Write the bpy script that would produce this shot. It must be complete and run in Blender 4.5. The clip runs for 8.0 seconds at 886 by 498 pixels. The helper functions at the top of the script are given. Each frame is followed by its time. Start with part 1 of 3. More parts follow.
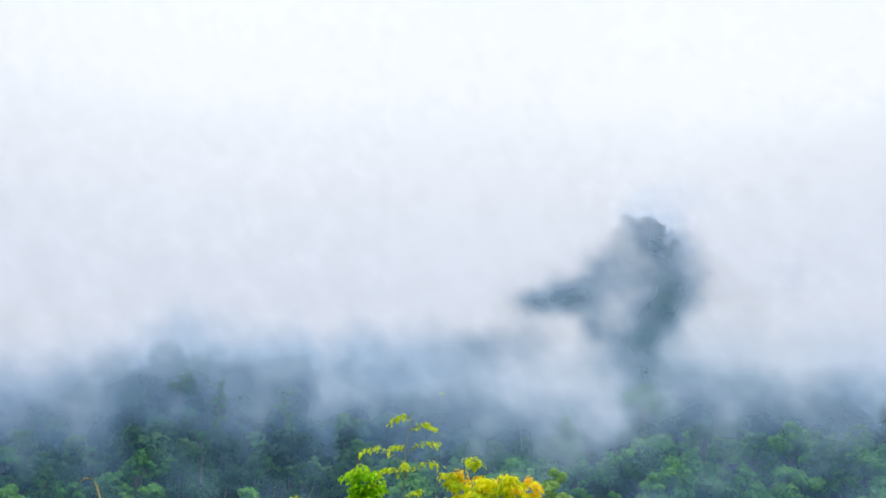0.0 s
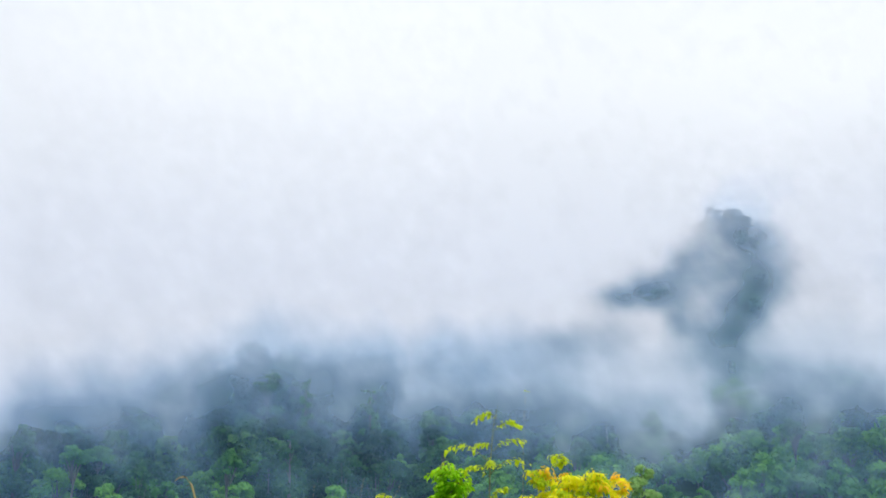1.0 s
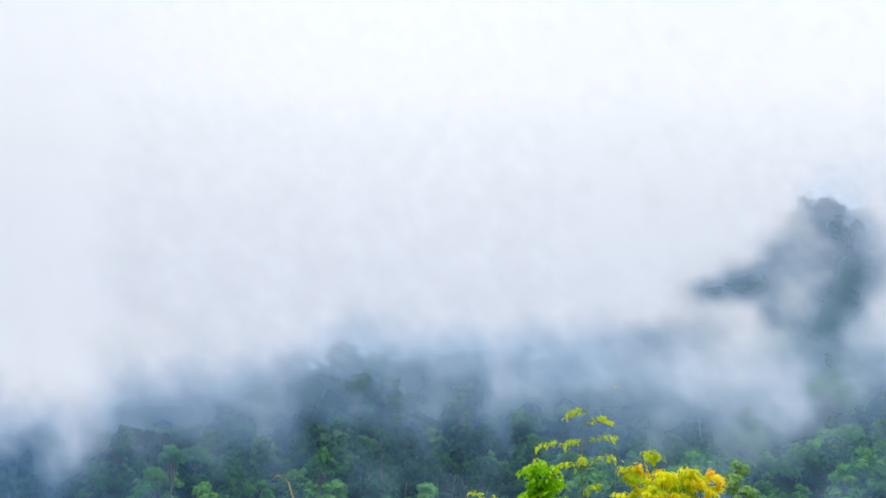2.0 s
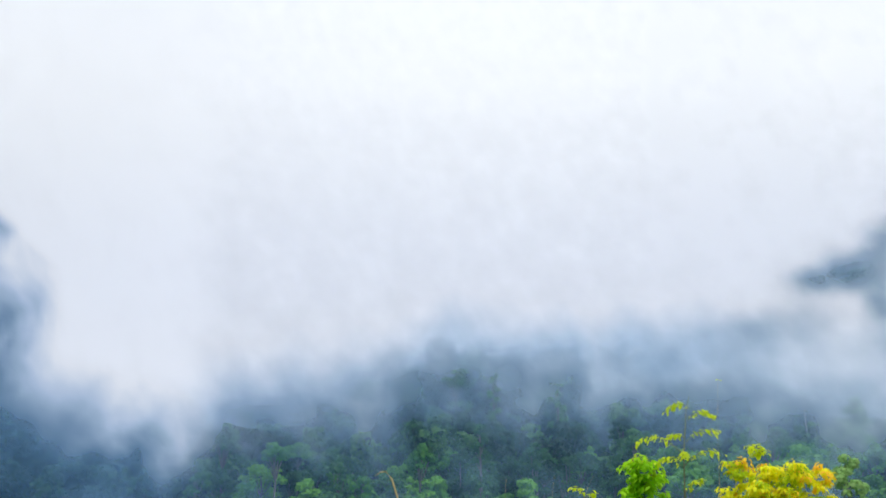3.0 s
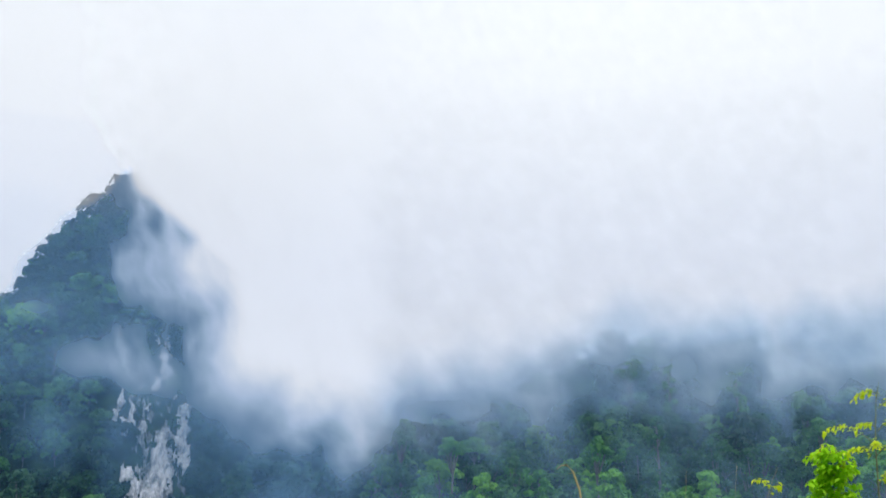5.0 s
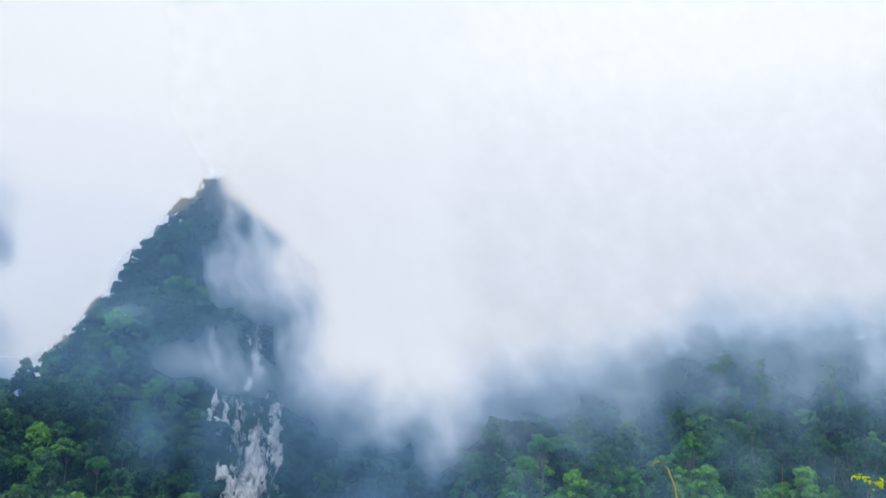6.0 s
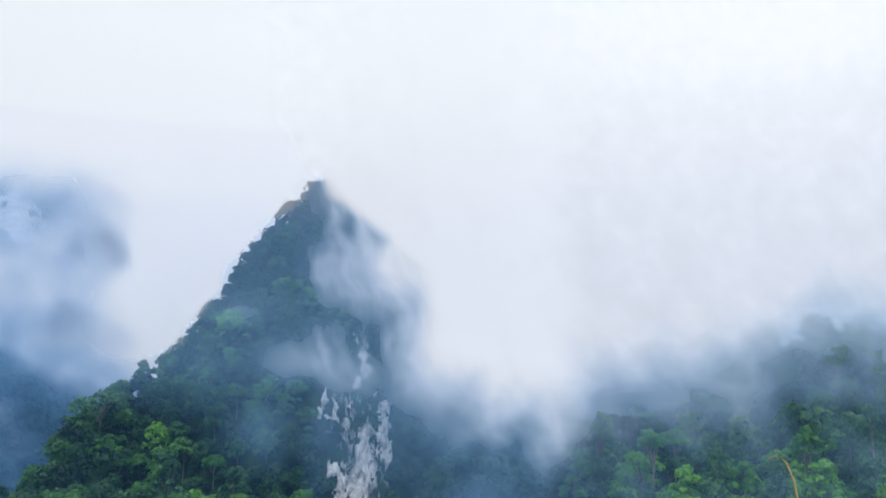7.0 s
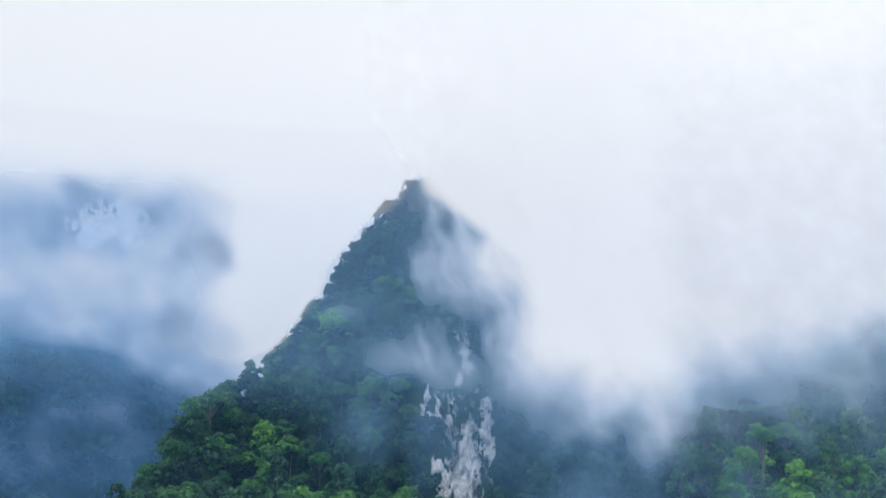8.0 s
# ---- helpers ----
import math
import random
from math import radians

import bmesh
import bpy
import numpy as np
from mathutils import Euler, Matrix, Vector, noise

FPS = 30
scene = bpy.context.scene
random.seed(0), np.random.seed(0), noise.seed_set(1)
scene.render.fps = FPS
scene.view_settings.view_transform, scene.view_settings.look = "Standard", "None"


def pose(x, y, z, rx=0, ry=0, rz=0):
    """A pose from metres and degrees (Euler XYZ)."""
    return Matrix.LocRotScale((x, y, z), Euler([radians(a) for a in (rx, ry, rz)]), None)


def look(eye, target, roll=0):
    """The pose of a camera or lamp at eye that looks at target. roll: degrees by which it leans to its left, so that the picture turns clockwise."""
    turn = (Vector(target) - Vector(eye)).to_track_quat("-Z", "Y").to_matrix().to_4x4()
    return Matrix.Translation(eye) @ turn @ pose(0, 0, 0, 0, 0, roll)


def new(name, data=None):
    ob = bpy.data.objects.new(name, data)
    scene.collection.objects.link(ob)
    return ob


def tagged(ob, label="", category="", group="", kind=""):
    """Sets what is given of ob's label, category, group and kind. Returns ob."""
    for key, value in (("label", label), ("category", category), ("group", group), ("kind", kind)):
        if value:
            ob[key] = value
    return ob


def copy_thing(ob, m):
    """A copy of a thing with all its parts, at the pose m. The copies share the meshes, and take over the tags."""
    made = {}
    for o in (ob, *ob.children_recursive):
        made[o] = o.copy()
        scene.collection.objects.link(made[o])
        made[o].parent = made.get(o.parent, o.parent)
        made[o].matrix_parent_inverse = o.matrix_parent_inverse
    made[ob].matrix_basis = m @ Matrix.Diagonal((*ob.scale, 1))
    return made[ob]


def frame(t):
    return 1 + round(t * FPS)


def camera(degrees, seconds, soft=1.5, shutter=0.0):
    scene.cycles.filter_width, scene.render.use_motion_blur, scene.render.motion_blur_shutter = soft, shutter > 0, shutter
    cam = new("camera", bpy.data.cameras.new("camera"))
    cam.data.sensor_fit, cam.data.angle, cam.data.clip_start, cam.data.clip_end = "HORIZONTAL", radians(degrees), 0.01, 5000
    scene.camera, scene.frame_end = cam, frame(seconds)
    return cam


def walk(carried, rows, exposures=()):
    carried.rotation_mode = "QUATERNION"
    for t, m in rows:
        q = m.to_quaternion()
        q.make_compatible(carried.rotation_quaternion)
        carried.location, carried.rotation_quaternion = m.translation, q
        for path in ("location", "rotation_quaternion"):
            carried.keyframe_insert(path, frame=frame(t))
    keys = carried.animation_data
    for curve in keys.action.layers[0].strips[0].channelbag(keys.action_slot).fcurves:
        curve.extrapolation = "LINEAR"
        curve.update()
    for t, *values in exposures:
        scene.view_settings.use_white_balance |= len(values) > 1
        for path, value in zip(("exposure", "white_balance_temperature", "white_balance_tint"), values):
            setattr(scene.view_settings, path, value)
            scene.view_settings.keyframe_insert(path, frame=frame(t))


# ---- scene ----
# The camera is held at arm's length and turned to the left: seconds, yaw, pitch, lean.
cam = camera(44.83, 8.0, soft=1.6)
EYE, ARM = 1.6, 0.17
ROWS = [
    (0.0, 0.00, 15.54, 0.22),
    (0.5, 2.05, 15.49, 0.22),
    (1.0, 4.47, 15.43, 0.21),
    (1.5, 6.76, 15.38, 0.21),
    (3.0, 14.41, 15.11, 0.19),
    (3.5, 16.85, 15.02, 0.19),
    (4.0, 19.26, 14.93, 0.24),
    (4.5, 21.43, 14.87, 0.21),
    (6.0, 28.29, 14.69, 0.18),
    (6.5, 30.96, 14.61, 0.20),
    (7.0, 33.97, 14.52, 0.22),
    (7.5, 36.59, 14.45, 0.22),
    (8.0, 39.39, 14.35, 0.22),
]


def held(yaw, pitch, lean):
    a = radians(yaw)
    return pose(-ARM * math.sin(a), ARM * math.cos(a), EYE, 90 + pitch, lean, yaw)


walk(cam, [(t, held(yaw, pitch, lean)) for t, yaw, pitch, lean in ROWS])

# ---- light: a bright overcast sky, brightest to the right, and a wide soft sun added high behind the viewer to front-light mist and forest ----
SUN_AZ, SUN_EL, BRIGHT_AZ = -160.0, 64.0, -45.0
world = bpy.data.worlds.new("overcast_sky")
scene.world = world
world.use_nodes = True
wn, wl = world.node_tree.nodes, world.node_tree.links
wn.clear()
w_out = wn.new("ShaderNodeOutputWorld")
w_sky = wn.new("ShaderNodeTexSky")
w_sky.sky_type, w_sky.sun_disc = "NISHITA", False
w_sky.sun_elevation, w_sky.sun_rotation = radians(SUN_EL), radians(-SUN_AZ)
w_sky.dust_density = 4.0
w_clear = wn.new("ShaderNodeBackground")
w_clear.inputs["Strength"].default_value = 0.1
wl.new(w_sky.outputs[0], w_clear.inputs["Color"])
w_geo = wn.new("ShaderNodeTexCoord")
w_dot = wn.new("ShaderNodeVectorMath")
w_dot.operation = "DOT_PRODUCT"
w_dot.inputs[1].default_value = (-math.sin(radians(BRIGHT_AZ)) * 0.80, math.cos(radians(BRIGHT_AZ)) * 0.80, 0.60)
wl.new(w_geo.outputs["Generated"], w_dot.inputs[0])
w_noise = wn.new("ShaderNodeTexNoise")
w_noise.inputs["Scale"].default_value, w_noise.inputs["Detail"].default_value = 3.0, 4.0
wl.new(w_geo.outputs["Generated"], w_noise.inputs["Vector"])
w_add = wn.new("ShaderNodeMath")
w_add.operation = "MULTIPLY_ADD"
w_add.inputs[1].default_value = 0.10
wl.new(w_noise.outputs[0], w_add.inputs[0])
wl.new(w_dot.outputs["Value"], w_add.inputs[2])
w_ramp = wn.new("ShaderNodeValToRGB")
w_ramp.color_ramp.elements[0].position, w_ramp.color_ramp.elements[0].color = 0.0, (0.66, 0.70, 0.76, 1)
w_ramp.color_ramp.elements[1].position, w_ramp.color_ramp.elements[1].color = 1.0, (1.20, 1.225, 1.25, 1)
wl.new(w_add.outputs[0], w_ramp.inputs[0])
w_cloud = wn.new("ShaderNodeBackground")
w_cloud.inputs["Strength"].default_value = 1.25
wl.new(w_ramp.outputs[0], w_cloud.inputs["Color"])
w_mix = wn.new("ShaderNodeMixShader")
w_mix.inputs[0].default_value = 0.92
wl.new(w_clear.outputs[0], w_mix.inputs[1])
wl.new(w_cloud.outputs[0], w_mix.inputs[2])
wl.new(w_mix.outputs[0], w_out.inputs[0])

sun = new("sun", bpy.data.lights.new("sun", "SUN"))
sun.data.energy, sun.data.angle, sun.data.color = 1.5, radians(14), (1.0, 0.97, 0.92)
sun.matrix_world = look((-math.sin(radians(SUN_AZ)) * 500, math.cos(radians(SUN_AZ)) * 500, 500 * math.tan(radians(SUN_EL))), (0, 0, 0))


# ---- materials ----
def material(name):
    m = bpy.data.materials.new(name)
    m.use_nodes = True
    m.node_tree.nodes.clear()
    return m, m.node_tree.nodes, m.node_tree.links


def noise_node(n, l, scale, detail=3.0, coord="Object", stretch=None):
    c = n.new("ShaderNodeTexCoord")
    t = n.new("ShaderNodeTexNoise")
    t.inputs["Scale"].default_value, t.inputs["Detail"].default_value = scale, detail
    if stretch:
        mp = n.new("ShaderNodeMapping")
        mp.inputs["Scale"].default_value = stretch
        l.new(c.outputs[coord], mp.inputs["Vector"])
        l.new(mp.outputs[0], t.inputs["Vector"])
    else:
        l.new(c.outputs[coord], t.inputs["Vector"])
    return t


def ramp_node(n, l, source, stops):
    r = n.new("ShaderNodeValToRGB")
    while len(r.color_ramp.elements) < len(stops):
        r.color_ramp.elements.new(0.5)
    for e, (p, c) in zip(r.color_ramp.elements, stops):
        e.position, e.color = p, (*c, 1)
    l.new(source, r.inputs[0])
    return r


def leaf_material(name, dark, mid, light, glow=0.25, per_tree=0.72, tone=False):
    """Leaves: colour varies leaf by leaf and tree by tree; part of the light passes through the blade."""
    m, n, l = material(name)
    geo, info = n.new("ShaderNodeNewGeometry"), n.new("ShaderNodeObjectInfo")
    mix = n.new("ShaderNodeMath")
    mix.operation = "MULTIPLY_ADD"
    mix.inputs[1].default_value = per_tree
    sub = n.new("ShaderNodeMath")
    sub.operation = "MULTIPLY"
    sub.inputs[1].default_value = 1 - per_tree
    l.new(geo.outputs["Random Per Island"], sub.inputs[0])
    if tone:
        each = n.new("ShaderNodeAttribute")
        each.attribute_name = "tone"
        l.new(each.outputs["Fac"], mix.inputs[0])
    else:
        l.new(info.outputs["Random"], mix.inputs[0])
    l.new(sub.outputs[0], mix.inputs[2])
    ramp = ramp_node(n, l, mix.outputs[0], [(0.0, dark), (0.5, mid), (1.0, light)])
    dif, tra, add = n.new("ShaderNodeBsdfPrincipled"), n.new("ShaderNodeBsdfTranslucent"), n.new("ShaderNodeMixShader")
    dif.inputs["Roughness"].default_value = 0.55
    dif.inputs["Specular IOR Level"].default_value = 0.25
    l.new(ramp.outputs[0], dif.inputs["Base Color"])
    l.new(ramp.outputs[0], tra.inputs["Color"])
    add.inputs[0].default_value = glow
    out = n.new("ShaderNodeOutputMaterial")
    l.new(dif.outputs[0], add.inputs[1])
    l.new(tra.outputs[0], add.inputs[2])
    l.new(add.outputs[0], out.inputs[0])
    return m


def rough_material(name, stops, scale, stretch=None, bump=0.4, roughness=0.9, detail=6.0, dist=0.5):
    m, n, l = material(name)
    t = noise_node(n, l, scale, detail, stretch=stretch)
    ramp = ramp_node(n, l, t.outputs[0], stops)
    p, out, b = n.new("ShaderNodeBsdfPrincipled"), n.new("ShaderNodeOutputMaterial"), n.new("ShaderNodeBump")
    p.inputs["Roughness"].default_value = roughness
    p.inputs["Specular IOR Level"].default_value = 0.2
    b.inputs["Strength"].default_value, b.inputs["Distance"].default_value = bump, dist
    l.new(t.outputs[0], b.inputs["Height"])
    l.new(b.outputs[0], p.inputs["Normal"])
    l.new(ramp.outputs[0], p.inputs["Base Color"])
    l.new(p.outputs[0], out.inputs[0])
    return m


M_FOREST = leaf_material("jungle_leaves", (0.014, 0.050, 0.026), (0.046, 0.150, 0.046), (0.130, 0.340, 0.075))
# Karst and crag greens carry the slope's blue haze, most in the dark stop.
M_KARST = leaf_material("hazed_karst_leaves", (0.020, 0.066, 0.046), (0.042, 0.125, 0.062), (0.115, 0.270, 0.080))
M_CANOPY = leaf_material("canopy_leaves", (0.012, 0.040, 0.026), (0.045, 0.135, 0.054), (0.170, 0.390, 0.100), tone=True)
M_CRAG = leaf_material("hazed_crag_leaves", (0.010, 0.034, 0.028), (0.030, 0.092, 0.045), (0.088, 0.225, 0.058), tone=True)
# Blue of distant haze is mixed into the far trees' leaf colours.
M_FAR = leaf_material("hazed_far_leaves", (0.014, 0.048, 0.040), (0.032, 0.095, 0.060), (0.075, 0.185, 0.075), tone=True)
M_BRIGHT = leaf_material("fresh_leaves", (0.040, 0.160, 0.030), (0.100, 0.310, 0.045), (0.210, 0.480, 0.070))
M_OLIVE = leaf_material("olive_leaves", (0.20, 0.40, 0.12), (0.32, 0.55, 0.18), (0.48, 0.68, 0.26), glow=0.4, per_tree=0.3)
M_LIME = leaf_material("lime_leaves", (0.46, 0.62, 0.014), (0.66, 0.80, 0.02), (0.86, 0.90, 0.05), glow=0.5, per_tree=0.5)
M_GREEN = leaf_material("bright_green_leaves", (0.30, 0.62, 0.010), (0.44, 0.78, 0.012), (0.62, 0.86, 0.02), glow=0.5, per_tree=0.5)
M_YELLOW = leaf_material("yellow_leaves", (0.72, 0.84, 0.012), (0.95, 0.92, 0.02), (0.95, 0.74, 0.04), glow=0.5, per_tree=0.5)
M_ORANGE = leaf_material("orange_leaves", (0.95, 0.76, 0.02), (0.95, 0.66, 0.03), (0.95, 0.56, 0.05), glow=0.5, per_tree=0.5)
M_BARK = rough_material("pale_bark", [(0.3, (0.09, 0.09, 0.08)), (0.7, (0.24, 0.235, 0.21))], 1.5, (1, 1, 0.25))
M_SNAG = rough_material("weathered_wood", [(0.3, (0.28, 0.28, 0.27)), (0.7, (0.46, 0.45, 0.43))], 1.5, (1, 1, 0.2))
M_TWIG = rough_material("green_bark", [(0.3, (0.10, 0.13, 0.04)), (0.7, (0.22, 0.24, 0.09))], 14, (1, 1, 0.3), dist=0.01)
M_STALK = rough_material("dry_stalk", [(0.3, (0.30, 0.24, 0.09)), (0.7, (0.52, 0.44, 0.18))], 30, dist=0.002)
M_GROUND = rough_material("undergrowth", [(0.30, (0.008, 0.024, 0.012)), (0.55, (0.018, 0.050, 0.022)), (0.80, (0.036, 0.085, 0.030))], 0.25, detail=9, dist=1.5)


def rock_material(name):
    """Limestone: pale where it broke off fresh, grey and dark-streaked where lichen and water have aged it."""
    m, n, l = material(name)
    streak, grain, pale = noise_node(n, l, 0.55, 7.0, stretch=(1, 1, 0.22)), noise_node(n, l, 0.9, 9.0), n.new("ShaderNodeAttribute")
    pale.attribute_name = "pale"
    aged = ramp_node(n, l, streak.outputs[0], [(0.36, (0.05, 0.065, 0.065)), (0.52, (0.15, 0.175, 0.18)), (0.66, (0.34, 0.36, 0.39))])
    fresh = ramp_node(n, l, streak.outputs[0], [(0.32, (0.26, 0.28, 0.31)), (0.46, (0.54, 0.56, 0.60)), (0.66, (0.78, 0.79, 0.83))])
    where = n.new("ShaderNodeMath")
    where.operation = "MULTIPLY_ADD"
    where.inputs[1].default_value, where.inputs[2].default_value = 1.6, -0.8
    l.new(grain.outputs[0], where.inputs[0])
    share = n.new("ShaderNodeMath")
    share.operation, share.use_clamp = "ADD", True
    l.new(where.outputs[0], share.inputs[0])
    l.new(pale.outputs["Fac"], share.inputs[1])
    tone = n.new("ShaderNodeMix")
    tone.data_type = "RGBA"
    l.new(share.outputs[0], tone.inputs["Factor"])
    l.new(aged.outputs[0], tone.inputs[6])
    l.new(fresh.outputs[0], tone.inputs[7])
    p, out, b = n.new("ShaderNodeBsdfPrincipled"), n.new("ShaderNodeOutputMaterial"), n.new("ShaderNodeBump")
    p.inputs["Roughness"].default_value, p.inputs["Specular IOR Level"].default_value = 0.92, 0.2
    b.inputs["Strength"].default_value, b.inputs["Distance"].default_value = 0.8, 0.9
    l.new(streak.outputs[0], b.inputs["Height"])
    l.new(b.outputs[0], p.inputs["Normal"])
    l.new(tone.outputs[2], p.inputs["Base Color"])
    l.new(p.outputs[0], out.inputs[0])
    return m


M_ROCK = rock_material("limestone")


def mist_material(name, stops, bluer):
    """Mist sheets with haze painted into their colour, from dark blue where thin to white where thick; the opacity
    gives how much is hidden behind, the tint how far the colour turns to the bluer tones painted near the cliffs."""
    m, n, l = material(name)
    haze_tone, thick, tint = n.new("ShaderNodeAttribute"), n.new("ShaderNodeAttribute"), n.new("ShaderNodeAttribute")
    haze_tone.attribute_name, thick.attribute_name, tint.attribute_name = "haze_tone", "mist_opacity", "tint"
    plain, blue = ramp_node(n, l, haze_tone.outputs["Fac"], stops), ramp_node(n, l, haze_tone.outputs["Fac"], bluer)
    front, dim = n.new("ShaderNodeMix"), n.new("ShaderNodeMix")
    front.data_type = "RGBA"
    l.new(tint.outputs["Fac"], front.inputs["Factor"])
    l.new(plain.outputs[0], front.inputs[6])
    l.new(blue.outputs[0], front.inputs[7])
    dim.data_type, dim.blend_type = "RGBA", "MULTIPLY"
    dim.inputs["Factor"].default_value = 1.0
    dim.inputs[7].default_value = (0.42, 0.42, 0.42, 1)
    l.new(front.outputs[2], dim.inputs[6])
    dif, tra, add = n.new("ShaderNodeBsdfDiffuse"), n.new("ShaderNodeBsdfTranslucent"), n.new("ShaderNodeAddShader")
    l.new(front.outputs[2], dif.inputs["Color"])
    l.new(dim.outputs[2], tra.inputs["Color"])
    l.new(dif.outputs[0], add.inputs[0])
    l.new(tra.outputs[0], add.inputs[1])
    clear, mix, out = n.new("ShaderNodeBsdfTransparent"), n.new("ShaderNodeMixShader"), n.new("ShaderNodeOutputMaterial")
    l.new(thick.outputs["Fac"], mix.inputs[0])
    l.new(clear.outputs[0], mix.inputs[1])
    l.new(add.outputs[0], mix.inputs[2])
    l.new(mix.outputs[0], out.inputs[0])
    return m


# Haze put into the colour: mist tones from dark blue to bright white.
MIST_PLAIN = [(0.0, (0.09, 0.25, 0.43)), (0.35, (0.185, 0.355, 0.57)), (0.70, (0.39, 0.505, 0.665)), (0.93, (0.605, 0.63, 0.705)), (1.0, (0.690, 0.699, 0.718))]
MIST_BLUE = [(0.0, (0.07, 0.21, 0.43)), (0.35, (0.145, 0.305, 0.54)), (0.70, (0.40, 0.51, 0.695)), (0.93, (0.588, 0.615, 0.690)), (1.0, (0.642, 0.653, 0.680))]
# West mist: shade and a deeper blue haze are painted into these stops.
MIST_PAINTED_SHADE = [(0.0, (0.055, 0.18, 0.42)), (0.38, (0.095, 0.235, 0.48)), (0.70, (0.38, 0.49, 0.71)), (0.93, (0.588, 0.615, 0.690)), (1.0, (0.642, 0.653, 0.680))]
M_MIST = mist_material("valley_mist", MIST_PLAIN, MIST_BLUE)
M_WEST = mist_material("painted_shade_mist", MIST_PAINTED_SHADE, MIST_PAINTED_SHADE)


# ---- helpers for building ----
def at(az, el, d):
    """A place by its bearing to the left of north, its height angle from the eye, and its distance on the plan."""
    a = radians(az)
    return Vector((-math.sin(a) * d, math.cos(a) * d, EYE + d * math.tan(radians(el))))


def mesh_of(name, verts, faces, mat, smooth=False):
    me = bpy.data.meshes.new(name)
    me.from_pydata(verts, [], faces)
    me.materials.append(mat)
    if smooth:
        me.polygons.foreach_set("use_smooth", [True] * len(me.polygons))
    me.update()
    return me


def part_of(name, me, parent, label=""):
    ob = new(name, me)
    ob.parent = parent
    return tagged(ob, label)


# ---- the land: one sheet with a valley and its hills ----
# Ridge lines: bearing, height angle of the ridge's ground, distance; then the width of the flanks per height.
KARST = ([(58, 0.3, 385), (54.6, 0.8, 395), (52.0, 4.9, 405), (49.4, 6.6, 415), (46.4, 7.0, 425), (44.4, 9.2, 432), (43.3, 12.4, 438),
          (42.9, 14.9, 442), (41.8, 16.8, 446), (40.2, 18.0, 450), (38.6, 18.3, 452), (37.2, 18.0, 452), (35.8, 16.6, 450), (34.5, 10.6, 446), (33.0, 4.5, 440), (31.0, 1.0, 430)], 0.63)
PEAK = ([(26, 8.0, 640), (14, 9.4, 640), (6, 9.2, 635), (0, 10.6, 630), (-3.0, 13.6, 625), (-5.0, 15.0, 622), (-7.2, 14.9, 620), (-9.2, 15.1, 620), (-10.9, 16.3, 620), (-12.2, 15.3, 620), (-13.4, 15.2, 622),
         (-15, 12.6, 625), (-19, 10.5, 630), (-26, 8.5, 640)], 0.85)
MIDDLE = ([(31, 2.0, 505), (24, 3.8, 500), (18, 6.0, 490), (14.2, 8.2, 480), (11, 7.0, 480), (7, 7.8, 485), (3, 6.3, 490), (-4, 6.3, 490), (-10, 7.2, 490), (-16, 6.0, 500), (-26, 5.0, 500)], 1.7)
FRONT = ([(34, 1.5, 405), (28, 2.7, 405), (22, 3.2, 400), (14, 3.2, 395), (6, 2.8, 390), (0, 2.4, 390), (-8, 3.2, 390), (-18, 3.4, 395), (-30, 2.5, 400)], 3.0)
WEST = ([(82, 11, 940), (72, 14, 930), (63, 17.2, 920), (58, 18.4, 910), (55, 18.6, 905), (52.6, 18.0, 900), (50.6, 17.0, 900), (48.5, 14.5, 900), (45, 8.0, 890)], 0.9)
WEST_FOOT = ([(80, 6.0, 690), (66, 7.2, 680), (60.4, 7.4, 670), (57, 6.6, 665), (53, 5.4, 660), (49, 4.0, 650), (44, 2.0, 640)], 1.3)
HILLS = [KARST, PEAK, MIDDLE, FRONT, WEST, WEST_FOOT]


def height(x, y):
    """The ground's height over the plan, for arrays of places."""
    x, y = np.asarray(x, float), np.asarray(y, float)
    z = np.zeros_like(x)
    for line, width in HILLS:
        pts = [at(*p) for p in line]
        for a, b in zip(pts, pts[1:]):
            ax, ay, az_, bx, by, bz = a.x, a.y, a.z, b.x, b.y, b.z
            dx, dy = bx - ax, by - ay
            s = np.clip(((x - ax) * dx + (y - ay) * dy) / (dx * dx + dy * dy), 0, 1)
            far = np.hypot(x - ax - s * dx, y - ay - s * dy)
            top = np.maximum(az_ + s * (bz - az_), 1.0)
            u = np.clip(far / (width * top), 0, 1)
            z = np.maximum(z, top * (1 - u) ** 1.15 * (1 + 0.35 * u))
    r = np.hypot(x, y)
    calm = np.clip((r - 120) / 200, 0, 1)
    z = z + calm * (2.2 * np.sin(x * 0.051 + 1.3) * np.sin(y * 0.043) + 1.2 * np.sin(x * 0.13 + y * 0.09))
    return z


def land():
    az = np.radians(np.concatenate([np.arange(-273, -40, 7.0), np.arange(-40, 80, 0.45)]))
    rad = np.concatenate([[0.0], np.geomspace(3, 280, 26), np.arange(286, 720, 6.0), np.arange(722, 1050, 9.0), np.geomspace(1080, 4800, 14)])
    A, R = np.meshgrid(az, rad)
    X, Y = -np.sin(A) * R, np.cos(A) * R
    Z = height(X, Y)
    Z = np.where(R > 1000, Z * np.clip((1300 - R) / 300, 0, 1), Z)
    rows, cols = A.shape
    verts = np.stack([X, Y, Z], -1).reshape(-1, 3).tolist()
    faces = [(i * cols + j, i * cols + (j + 1) % cols, (i + 1) * cols + (j + 1) % cols, (i + 1) * cols + j) for i in range(rows - 1) for j in range(cols)]
    tagged(new("ground", mesh_of("ground", verts, faces, M_GROUND, True)), "dark green valley floor rising into steep overgrown hills", "ground", kind="structure")


land()


